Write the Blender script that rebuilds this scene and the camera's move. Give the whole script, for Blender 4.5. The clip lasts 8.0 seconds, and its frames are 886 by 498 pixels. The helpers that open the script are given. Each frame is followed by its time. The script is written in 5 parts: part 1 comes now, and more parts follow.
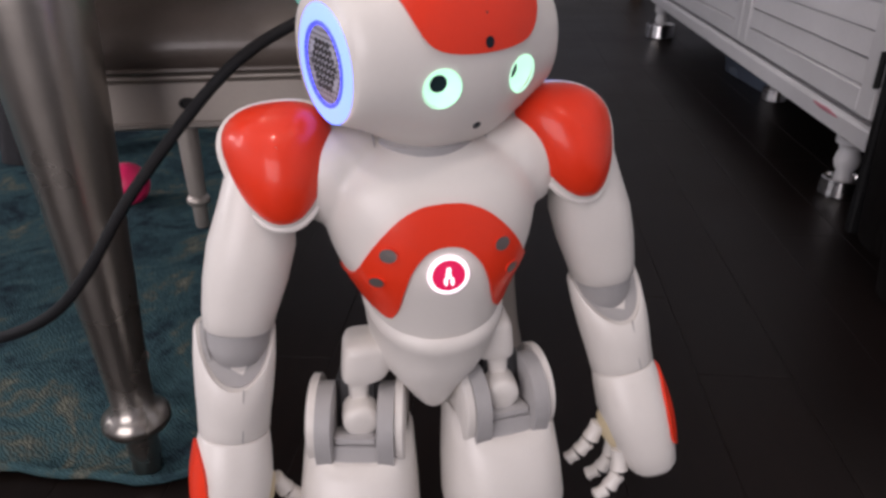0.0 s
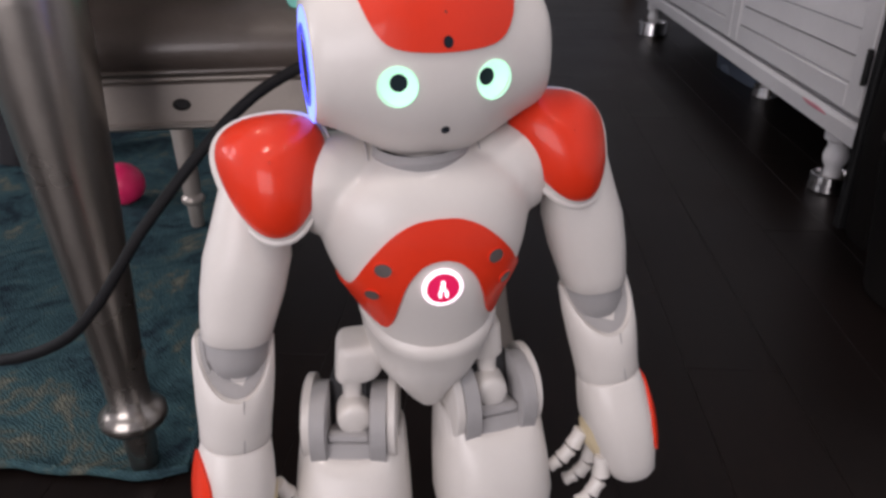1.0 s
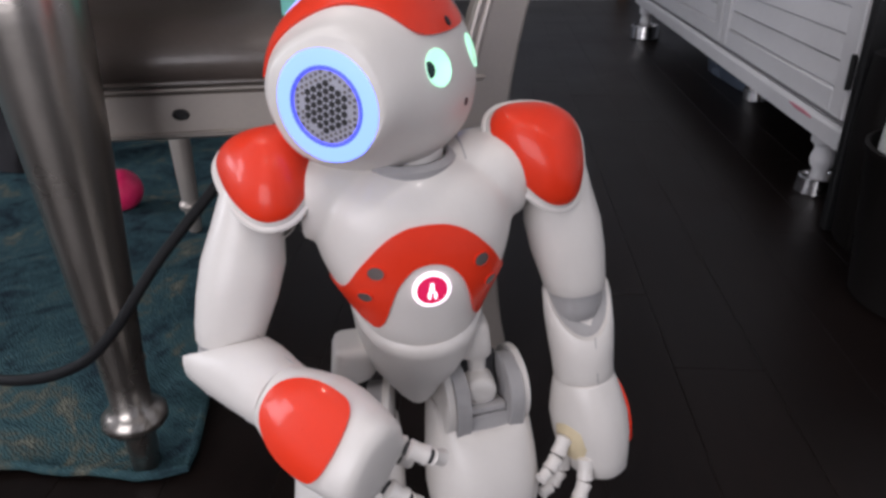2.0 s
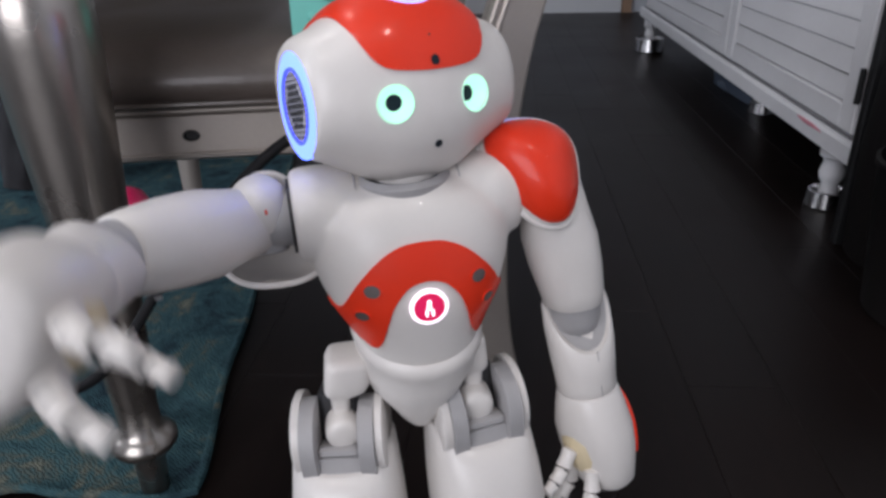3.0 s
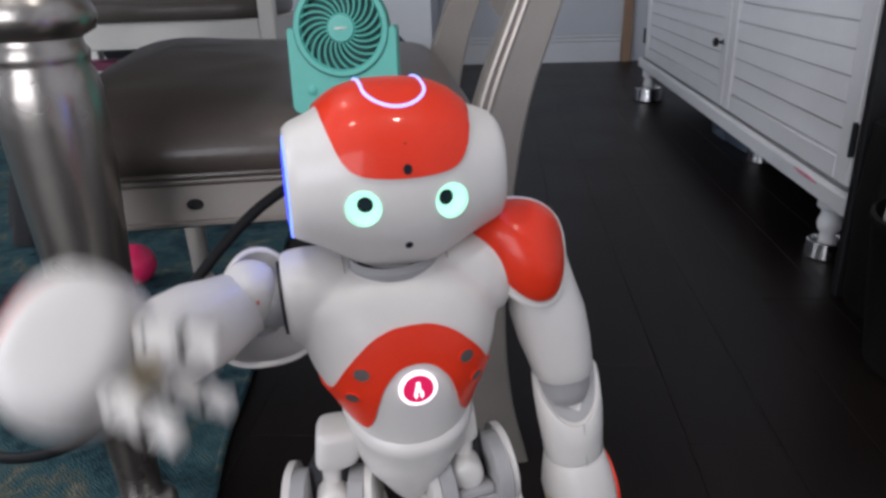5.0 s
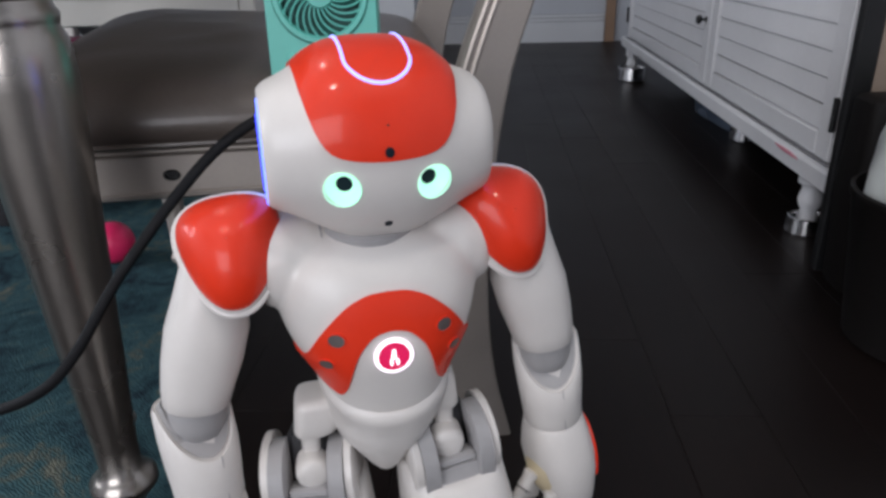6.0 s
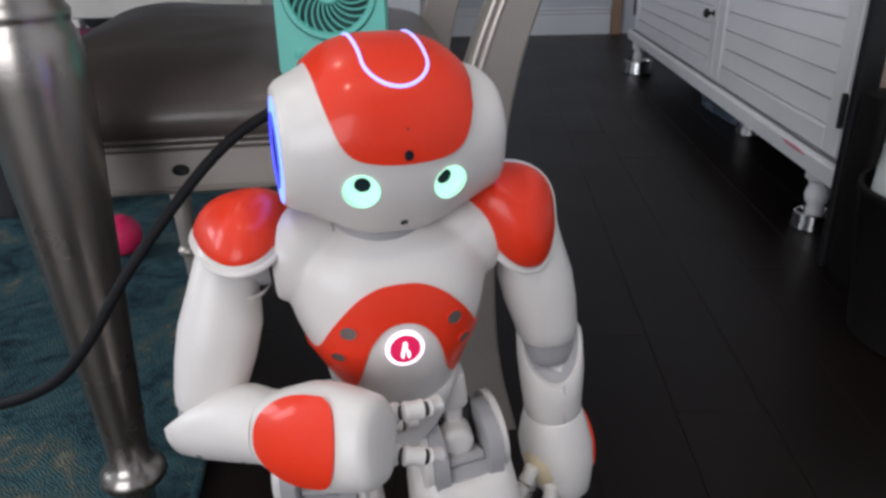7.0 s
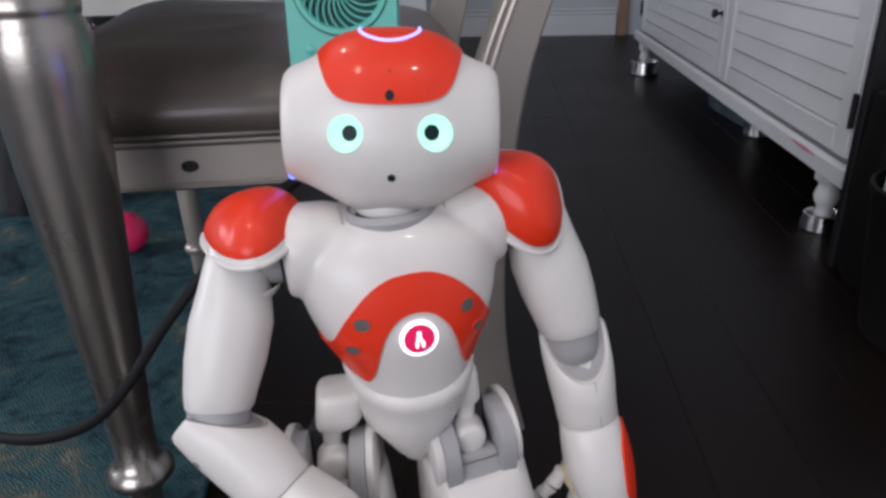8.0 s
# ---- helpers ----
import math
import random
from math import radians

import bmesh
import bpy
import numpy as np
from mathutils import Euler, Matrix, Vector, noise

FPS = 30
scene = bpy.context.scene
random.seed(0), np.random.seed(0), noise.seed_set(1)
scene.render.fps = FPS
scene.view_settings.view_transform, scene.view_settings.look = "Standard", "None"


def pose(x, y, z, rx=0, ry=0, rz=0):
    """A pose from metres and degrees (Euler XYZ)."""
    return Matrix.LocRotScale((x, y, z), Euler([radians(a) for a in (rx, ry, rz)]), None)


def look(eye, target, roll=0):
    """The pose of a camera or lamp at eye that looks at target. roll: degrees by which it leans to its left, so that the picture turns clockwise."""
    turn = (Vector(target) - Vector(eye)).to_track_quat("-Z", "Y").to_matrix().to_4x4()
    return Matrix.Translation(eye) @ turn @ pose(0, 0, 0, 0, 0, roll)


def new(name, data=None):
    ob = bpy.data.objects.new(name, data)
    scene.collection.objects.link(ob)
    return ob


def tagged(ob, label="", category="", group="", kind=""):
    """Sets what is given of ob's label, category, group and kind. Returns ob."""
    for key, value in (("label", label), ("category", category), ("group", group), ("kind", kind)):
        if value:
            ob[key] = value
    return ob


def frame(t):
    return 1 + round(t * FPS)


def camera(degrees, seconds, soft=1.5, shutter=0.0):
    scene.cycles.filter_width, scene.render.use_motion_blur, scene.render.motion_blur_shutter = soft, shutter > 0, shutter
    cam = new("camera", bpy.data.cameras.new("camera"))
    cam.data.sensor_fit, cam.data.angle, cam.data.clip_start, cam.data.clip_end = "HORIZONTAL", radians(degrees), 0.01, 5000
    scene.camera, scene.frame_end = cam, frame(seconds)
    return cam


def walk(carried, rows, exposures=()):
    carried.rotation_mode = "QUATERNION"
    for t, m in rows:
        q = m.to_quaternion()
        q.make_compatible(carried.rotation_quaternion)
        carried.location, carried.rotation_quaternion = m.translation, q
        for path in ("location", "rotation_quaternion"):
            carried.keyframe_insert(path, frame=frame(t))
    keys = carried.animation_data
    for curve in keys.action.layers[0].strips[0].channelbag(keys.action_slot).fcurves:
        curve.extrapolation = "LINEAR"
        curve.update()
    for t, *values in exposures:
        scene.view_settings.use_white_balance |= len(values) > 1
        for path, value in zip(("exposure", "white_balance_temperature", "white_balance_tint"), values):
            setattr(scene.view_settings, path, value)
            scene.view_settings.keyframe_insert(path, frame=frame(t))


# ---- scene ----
cam = camera(64.0, 8.0, soft=3.0, shutter=0.4)
PATH = [
    (0, (0.063, -0.385, 0.559), (-0.092, 1.402, -0.324), -0.4),
    (0.5, (0.064, -0.39, 0.562), (-0.082, 1.391, -0.337), -0.6),
    (1, (0.069, -0.396, 0.564), (-0.075, 1.39, -0.325), -0.6),
    (1.5, (0.069, -0.403, 0.572), (-0.063, 1.378, -0.329), -0.4),
    (2, (0.075, -0.415, 0.576), (-0.059, 1.374, -0.307), -0.8),
    (2.2, (0.075, -0.415, 0.577), (-0.060, 1.384, -0.285), -1.4),
    (3.5, (0.063, -0.403, 0.585), (-0.089, 1.403, -0.26), -1.1),
    (4, (0.068, -0.408, 0.593), (-0.084, 1.419, -0.208), -1.6),
    (4.5, (0.076, -0.41, 0.609), (-0.094, 1.44, -0.13), -2.0),
    (4.7, (0.076, -0.41, 0.609), (-0.094, 1.44, -0.131), -2.0),
    (5.8, (0.078, -0.408, 0.594), (-0.047, 1.437, -0.168), -1.6),
    (6, (0.078, -0.408, 0.592), (-0.041, 1.427, -0.194), -1.6),
    (6.5, (0.074, -0.409, 0.593), (-0.038, 1.422, -0.205), -1.2),
    (7, (0.075, -0.409, 0.597), (-0.056, 1.416, -0.209), -1.5),
    (7.5, (0.073, -0.407, 0.593), (-0.065, 1.421, -0.207), -1.6),
    (8, (0.067, -0.405, 0.592), (-0.073, 1.421, -0.212), -1.3),
]
walk(cam, [(t, look(eye, target, roll)) for t, eye, target, roll in PATH],
     [(0.0, 0.0, 6850, 21), (1.0, 0.0, 6800, 20), (2.0, 0.0, 6450, 16), (3.5, 0.0, 6250, 13), (4.5, 0.05, 6200, 12), (6.5, 0.0, 6300, 12), (7.2, 0.0, 6300, 11), (8.0, 0.0, 6250, 14)])

# ---- light: a closed room with daylight from a window wall behind, downlights in the ceiling and one added fill ----
world = bpy.data.worlds.new("world")
scene.world = world
world.use_nodes = True
world.node_tree.nodes["Background"].inputs["Color"].default_value = (0.75, 0.85, 1.0, 1)
world.node_tree.nodes["Background"].inputs["Strength"].default_value = 0.3


def area_lamp(name, m, power, sx, sy, colour):
    data = bpy.data.lights.new(name, "AREA")
    data.shape, data.size, data.size_y, data.energy, data.color = "RECTANGLE", sx, sy, power, colour
    ob = new(name, data)
    ob.matrix_world = m
    return ob


area_lamp("window_light", look((-1.2, -2.595, 1.25), (-1.2, 0.0, 1.25)), 50, 2.2, 1.5, (0.97, 0.97, 1.0))
area_lamp("side_window_light", look((-3.195, 0.2, 1.4), (0.0, 0.2, 1.4)), 52, 1.4, 1.2, (0.9, 0.94, 1.0))
# the third is an added, unseen lamp that brightens the cream chair's apron
for lx, ly in ((-0.55, -0.75), (0.55, -0.6), (-1.0, 0.8)):
    area_lamp("downlight_and_fill", look((lx, ly, 2.46), (lx, ly, 0)), 6.0, 0.13, 0.13, (1.0, 0.94, 0.86))


# ---- materials ----
def mat(name, colour, rough=0.5, metal=0.0, var=0.12, scale=12.0, fine=140.0, bump=0.15, coat=0.0, dist=0.001, spec=0.5):
    """A surface with tone variation at two scales and a fine relief."""
    m = bpy.data.materials.new(name)
    m.use_nodes = True
    n, l = m.node_tree.nodes, m.node_tree.links
    b = n["Principled BSDF"]
    co = n.new("ShaderNodeTexCoord")
    big, small = n.new("ShaderNodeTexNoise"), n.new("ShaderNodeTexNoise")
    big.inputs["Scale"].default_value, small.inputs["Scale"].default_value = scale, fine
    big.inputs["Detail"].default_value = 4
    for t in (big, small):
        l.new(co.outputs["Object"], t.inputs["Vector"])
    mix = n.new("ShaderNodeMath")
    mix.operation = "MULTIPLY_ADD"
    mix.inputs[1].default_value = 0.35
    l.new(small.outputs["Fac"], mix.inputs[0])
    l.new(big.outputs["Fac"], mix.inputs[2])
    ramp = n.new("ShaderNodeMapRange")
    ramp.inputs["From Min"].default_value, ramp.inputs["From Max"].default_value = 0.35, 1.0
    ramp.inputs["To Min"].default_value, ramp.inputs["To Max"].default_value = 1 - var, 1 + var
    l.new(mix.outputs[0], ramp.inputs["Value"])
    tone = n.new("ShaderNodeVectorMath")
    tone.operation = "SCALE"
    tone.inputs[0].default_value = colour
    l.new(ramp.outputs[0], tone.inputs["Scale"])
    l.new(tone.outputs[0], b.inputs["Base Color"])
    rr = n.new("ShaderNodeMapRange")
    rr.inputs["To Min"].default_value, rr.inputs["To Max"].default_value = max(rough - 0.08, 0.02), min(rough + 0.1, 1)
    l.new(big.outputs["Fac"], rr.inputs["Value"])
    l.new(rr.outputs[0], b.inputs["Roughness"])
    b.inputs["Metallic"].default_value = metal
    b.inputs["Coat Weight"].default_value = coat
    b.inputs["Coat Roughness"].default_value = 0.06
    b.inputs["Specular IOR Level"].default_value = spec
    if bump:
        bp = n.new("ShaderNodeBump")
        bp.inputs["Strength"].default_value, bp.inputs["Distance"].default_value = bump, dist
        l.new(small.outputs["Fac"], bp.inputs["Height"])
        l.new(bp.outputs[0], b.inputs["Normal"])
    return m


def glow(name, colour, strength):
    m = bpy.data.materials.new(name)
    m.use_nodes = True
    b = m.node_tree.nodes["Principled BSDF"]
    b.inputs["Base Color"].default_value = (*[0.4 * c for c in colour], 1)
    b.inputs["Emission Color"].default_value = (*colour, 1)
    b.inputs["Emission Strength"].default_value = strength
    return m


def wood_floor():
    """Dark stained boards: long grain, tone changing from board to board."""
    m = mat("dark_wood", (0.0056, 0.0033, 0.0027), 0.46, 0, 0.35, 3.0, 60, 0.12, 0.0, 0.0004, spec=0.23)
    n, l = m.node_tree.nodes, m.node_tree.links
    b = n["Principled BSDF"]
    old = b.inputs["Base Color"].links[0].from_socket
    place = n.new("ShaderNodeNewGeometry")
    for k in [k for k in n if k.type == "TEX_NOISE"]:
        l.new(place.outputs["Position"], k.inputs["Vector"])
    even = b.inputs["Roughness"].links[0].from_node
    even.inputs["To Min"].default_value, even.inputs["To Max"].default_value = 0.34, 0.50
    info, co = n.new("ShaderNodeObjectInfo"), n.new("ShaderNodeTexCoord")
    mp, grain = n.new("ShaderNodeMapping"), n.new("ShaderNodeTexNoise")
    mp.inputs["Scale"].default_value = (70, 3.5, 10)
    grain.inputs["Scale"].default_value, grain.inputs["Detail"].default_value = 1.0, 6
    l.new(place.outputs["Position"], mp.inputs["Vector"])
    l.new(mp.outputs[0], grain.inputs["Vector"])
    a = n.new("ShaderNodeMath")
    a.operation = "MULTIPLY_ADD"
    a.inputs[1].default_value, a.inputs[2].default_value = 0.14, 0.63
    l.new(info.outputs["Random"], a.inputs[0])
    g = n.new("ShaderNodeMath")
    g.operation = "ADD"
    l.new(a.outputs[0], g.inputs[0])
    l.new(grain.outputs["Fac"], g.inputs[1])
    s = n.new("ShaderNodeVectorMath")
    s.operation = "SCALE"
    l.new(old, s.inputs[0])
    l.new(g.outputs[0], s.inputs["Scale"])
    l.new(s.outputs[0], b.inputs["Base Color"])
    return m


def rug_weave():
    """A worn flat weave: teal, navy and sand patches over a ribbed yarn."""
    m = mat("rug_weave", (0.05, 0.13, 0.15), 0.95, 0, 0.3, 6, 220, 0.6, 0, 0.002, spec=0.1)
    n, l = m.node_tree.nodes, m.node_tree.links
    b = n["Principled BSDF"]
    old = b.inputs["Base Color"].links[0].from_socket
    co = n.new("ShaderNodeTexCoord")
    no, worn = n.new("ShaderNodeTexNoise"), n.new("ShaderNodeTexNoise")
    no.inputs["Scale"].default_value, no.inputs["Detail"].default_value, no.inputs["Roughness"].default_value = 7, 8, 0.75
    no.inputs["Distortion"].default_value = 0.7
    worn.inputs["Scale"].default_value, worn.inputs["Detail"].default_value = 55, 3
    cr = n.new("ShaderNodeValToRGB")
    e = cr.color_ramp.elements
    e[0].position, e[0].color = 0.36, (0.010, 0.018, 0.026, 1)
    e[1].position, e[1].color = 0.47, (0.024, 0.052, 0.062, 1)
    for at, c in ((0.54, (0.034, 0.074, 0.082, 1)), (0.585, (0.060, 0.074, 0.066, 1)), (0.65, (0.125, 0.125, 0.100, 1))):
        e.new(at).color = c
    l.new(co.outputs["Object"], no.inputs["Vector"])
    l.new(co.outputs["Object"], worn.inputs["Vector"])
    ad = n.new("ShaderNodeMath")
    ad.operation = "MULTIPLY_ADD"
    ad.inputs[1].default_value = 0.16
    l.new(worn.outputs["Fac"], ad.inputs[0])
    sub = n.new("ShaderNodeMath")
    sub.operation = "SUBTRACT"
    sub.inputs[1].default_value = 0.08
    l.new(no.outputs["Fac"], sub.inputs[0])
    l.new(sub.outputs[0], ad.inputs[2])
    l.new(ad.outputs[0], cr.inputs["Fac"])
    yarn = n.new("ShaderNodeTexWave")
    yarn.inputs["Scale"].default_value, yarn.inputs["Distortion"].default_value = 110, 9.0
    yarn.inputs["Detail"].default_value = 2
    yarn.bands_direction = "DIAGONAL"
    l.new(co.outputs["Object"], yarn.inputs["Vector"])
    yr = n.new("ShaderNodeMapRange")
    yr.inputs["To Min"].default_value, yr.inputs["To Max"].default_value = 1.05, 1.65
    l.new(yarn.outputs["Fac"], yr.inputs["Value"])
    s = n.new("ShaderNodeVectorMath")
    s.operation = "SCALE"
    l.new(cr.outputs[0], s.inputs[0])
    l.new(yr.outputs[0], s.inputs["Scale"])
    l.new(s.outputs[0], b.inputs["Base Color"])
    bp = b.inputs["Normal"].links[0].from_node
    l.new(yarn.outputs["Fac"], bp.inputs["Height"])
    return m


SHELL = mat("white_plastic_shell", (0.69, 0.655, 0.62), 0.38, 0, 0.03, 25, 300, 0.03, 0.15)
SHELL_GREY = mat("grey_joint_plastic", (0.36, 0.35, 0.35), 0.5, 0, 0.06, 30, 300, 0.05)
DARK_GAP = mat("black_joint_plastic", (0.02, 0.02, 0.022), 0.5, 0, 0.1, 30, 200, 0.05)
RED = mat("glossy_orange_red_plastic", (0.76, 0.038, 0.011), 0.40, 0, 0.04, 20, 300, 0.02, 0.25, spec=0.25)
HAND_SKIN = mat("yellowed_rubber", (0.62, 0.52, 0.34), 0.6, 0, 0.1, 40, 200, 0.1)
MESH_GREY = mat("grey_speaker_plastic", (0.40, 0.40, 0.46), 0.5, 0, 0.05, 30, 200, 0.05)
SENSOR = mat("grey_sensor_mesh", (0.17, 0.15, 0.145), 0.35, 0.6, 0.1, 60, 400, 0.2)
SCREW = mat("screw_grey", (0.25, 0.25, 0.26), 0.5, 0.4, 0.1, 60, 300, 0.1)
EYE_LIGHT = glow("eye_light", (0.47, 0.94, 0.70), 1.1)
PUPIL = mat("dark_pupil_glass", (0.008, 0.014, 0.022), 0.45, 0, 0.1, 60, 300, 0.0, spec=0.2)
EAR_LIGHT = glow("ear_light", (0.12, 0.21, 1.0), 3.2)
EAR_EDGE = glow("ear_edge_light", (0.05, 0.07, 1.0), 1.9)
CAP_LIGHT = glow("cap_light", (0.34, 0.38, 1.0), 1.9)
BUTTON_LIGHT = glow("button_ring_light", (1.0, 0.88, 0.98), 1.5)
BUTTON_PINK = glow("button_pink", (0.75, 0.012, 0.10), 0.75)
BRUSHED = mat("brushed_nickel", (0.36, 0.33, 0.30), 0.27, 0.95, 0.08, 8, 200, 0.1)
CHAMPAGNE = mat("champagne_silver_paint", (0.42, 0.375, 0.335), 0.42, 0.6, 0.1, 10, 250, 0.1)
LEATHER = mat("taupe_leatherette", (0.086, 0.069, 0.059), 0.36, 0.05, 0.2, 7, 160, 0.25, 0.1, 0.0012)
WHITE_PAINT = mat("white_cabinet_paint", (0.79, 0.785, 0.80), 0.45, 0, 0.05, 6, 90, 0.08)
WALL_PAINT = mat("pale_grey_wall_paint", (0.62, 0.64, 0.68), 0.8, 0, 0.04, 3, 120, 0.1)
CEILING_PAINT = mat("white_ceiling_paint", (0.8, 0.8, 0.8), 0.9, 0, 0.03, 3, 120, 0.1)
TRIM_PAINT = mat("white_trim_paint", (0.78, 0.79, 0.81), 0.45, 0, 0.03, 5, 120, 0.05)
BLACK_IRON = mat("black_iron", (0.015, 0.015, 0.016), 0.45, 0.3, 0.2, 20, 200, 0.15)
CHROME = mat("chrome", (0.75, 0.74, 0.74), 0.14, 1.0, 0.06, 20, 200, 0.03)
TEAL = mat("teal_plastic", (0.13, 0.52, 0.44), 0.42, 0, 0.05, 15, 200, 0.05)
TEAL_DARK = mat("dark_teal_plastic", (0.03, 0.13, 0.115), 0.5, 0, 0.1, 15, 200, 0.05)
# shade behind the fan's grille, put into the back plate's colour
FAN_SHADE = mat("fan_shadow_plastic", (0.10, 0.15, 0.14), 0.6, 0, 0.2, 15, 200, 0.05)
PINK = mat("pink_rubber", (0.85, 0.03, 0.14), 0.4, 0, 0.06, 20, 200, 0.05)
CABLE_BLACK = mat("black_cable_rubber", (0.006, 0.006, 0.007), 0.6, 0, 0.1, 20, 200, 0.1, spec=0.14)
BIN_BLACK = mat("black_brown_plastic", (0.0075, 0.006, 0.0055), 0.55, 0, 0.15, 8, 120, 0.1, spec=0.25)
BAG = mat("white_bin_liner", (0.72, 0.75, 0.72), 0.4, 0, 0.1, 12, 60, 0.4)
BLUE_PLASTIC = mat("blue_clear_plastic", (0.12, 0.15, 0.20), 0.25, 0, 0.2, 8, 100, 0.05)
PURPLE = mat("purple_print", (0.20, 0.13, 0.22), 0.5, 0, 0.3, 14, 90, 0.05)
DOOR_WOOD = mat("tan_door_wood", (0.36, 0.23, 0.15), 0.5, 0, 0.15, 8, 120, 0.1)
BLACK_CLOTH = mat("black_cloth", (0.012, 0.011, 0.013), 0.9, 0, 0.3, 9, 120, 0.5)
GREEN_PACK = mat("yellow_green_wrapper", (0.30, 0.42, 0.10), 0.35, 0, 0.2, 20, 120, 0.2)
BLUE_CLOTH = mat("navy_cloth", (0.03, 0.05, 0.10), 0.9, 0, 0.3, 9, 120, 0.5)
SMEAR = mat("pink_crayon", (0.72, 0.27, 0.34), 0.7, 0, 0.25, 60, 300, 0.2)
TAN_BOARD = mat("tan_board", (0.27, 0.21, 0.165), 0.6, 0, 0.12, 6, 120, 0.05)
CREAM = mat("cream_paint", (0.78, 0.74, 0.68), 0.4, 0, 0.05, 8, 120, 0.05)
MAGENTA = mat("magenta_print", (0.16, 0.02, 0.06), 0.5, 0, 0.2, 20, 120, 0.05)
FLOOR_WOOD = wood_floor()
RUG = rug_weave()


# ---- geometry ----
class Geo:
    """Vertices and faces of one mesh, built up from lofts, tubes, boxes and turned profiles."""

    def __init__(self):
        self.v, self.f = [], []

    def loft(self, rings, caps=True, closed=True):
        a, n = len(self.v), len(rings[0])
        for r in rings:
            self.v += [tuple(p) for p in r]
        for i in range(len(rings) - 1):
            for j in range(n if closed else n - 1):
                k = (j + 1) % n
                self.f.append((a + i * n + j, a + i * n + k, a + (i + 1) * n + k, a + (i + 1) * n + j))
        if caps:
            self.f.append(tuple(a + j for j in range(n))[::-1])
            self.f.append(tuple(a + (len(rings) - 1) * n + j for j in range(n)))
        return self

    def turn(self, profile, n=32, m=None):
        """Profile of (radius, height) turned about z, then moved by m."""
        m = m or Matrix()
        return self.loft([[m @ Vector((max(r, 1e-5) * math.cos(2 * math.pi * j / n), max(r, 1e-5) * math.sin(2 * math.pi * j / n), z))
                           for j in range(n)] for r, z in profile])

    def box(self, x0, x1, y0, y1, z0, z1, b=0.003, m=None):
        """A box with its edges taken off by b."""
        m = m or Matrix()
        rings = []
        for z, i in ((z0, b), (z0 + b, 0), (z1 - b, 0), (z1, b)):
            c = b
            pts = [(x0 + i + c, y0 + i), (x1 - i - c, y0 + i), (x1 - i, y0 + i + c), (x1 - i, y1 - i - c),
                   (x1 - i - c, y1 - i), (x0 + i + c, y1 - i), (x0 + i, y1 - i - c), (x0 + i, y0 + i + c)]
            rings.append([m @ Vector((x, y, z)) for x, y in pts])
        return self.loft(rings)

    def tube(self, path, r, n=12, flat=1.0):
        """A tube along points; r may be a list."""
        pts = [Vector(p) for p in path]
        rings, side = [], None
        for i, p in enumerate(pts):
            d = (pts[min(i + 1, len(pts) - 1)] - pts[max(i - 1, 0)]).normalized()
            if side is None:
                side = d.orthogonal().normalized()
            side = (side - d * side.dot(d)).normalized()
            up = d.cross(side)
            rr = r[i] if isinstance(r, (list, tuple)) else r
            rings.append([p + side * (rr * math.cos(2 * math.pi * j / n)) + up * (rr * flat * math.sin(2 * math.pi * j / n)) for j in range(n)])
        return self.loft(rings)

    def plate(self, rows, thick, ring=False):
        """A curved plate: a grid of (point, normal), given a thickness along the normal, with its rim closed."""
        a, h, w = len(self.v), len(rows), len(rows[0])
        for s in (0.0, thick):
            for r in rows:
                self.v += [tuple(Vector(p) + Vector(q) * s) for p, q in r]
        at = lambda i, j, k: a + k * h * w + i * w + j
        for i in range(h - 1):
            for j in range(w - 1):
                self.f.append((at(i, j, 1), at(i, j + 1, 1), at(i + 1, j + 1, 1), at(i + 1, j, 1)))
                self.f.append((at(i, j, 0), at(i + 1, j, 0), at(i + 1, j + 1, 0), at(i, j + 1, 0)))
        edge = [(0, j) for j in range(w)] + [(i, w - 1) for i in range(1, h)] + [(h - 1, j) for j in range(w - 2, -1, -1)] + [(i, 0) for i in range(h - 2, 0, -1)]
        pairs = list(zip(edge, edge[1:] + edge[:1]))
        if ring:
            pairs = [((i, j), (i, j + 1)) for i in (0, h - 1) for j in range(w - 1)]
        for (i, j), (p, q) in pairs:
            self.f.append((at(i, j, 0), at(p, q, 0), at(p, q, 1), at(i, j, 1)))
        return self

    def mesh(self, name, material, angle=40, weld=True):
        bm = bmesh.new()
        vs = [bm.verts.new(p) for p in self.v]
        for f in self.f:
            if len(set(f)) > 2:
                try:
                    bm.faces.new([vs[i] for i in f])
                except ValueError:
                    pass
        if weld:
            bmesh.ops.remove_doubles(bm, verts=bm.verts, dist=1e-6)
        bmesh.ops.recalc_face_normals(bm, faces=bm.faces)
        me = bpy.data.meshes.new(name)
        bm.to_mesh(me)
        bm.free()
        me.materials.append(material)
        me.shade_smooth()
        me.set_sharp_from_angle(angle=radians(angle))
        return me


def part(name, geo, material, parent=None, label="", angle=40):
    ob = new(name, geo if isinstance(geo, bpy.types.Mesh) else geo.mesh(name, material, angle))
    ob.parent = parent
    if label:
        tagged(ob, label)
    return ob


def thing(name, m, label, category, group="", kind=""):
    ob = new(name)
    ob.empty_display_size = 0.05
    ob.matrix_world = m
    return tagged(ob, label, category, group, kind)


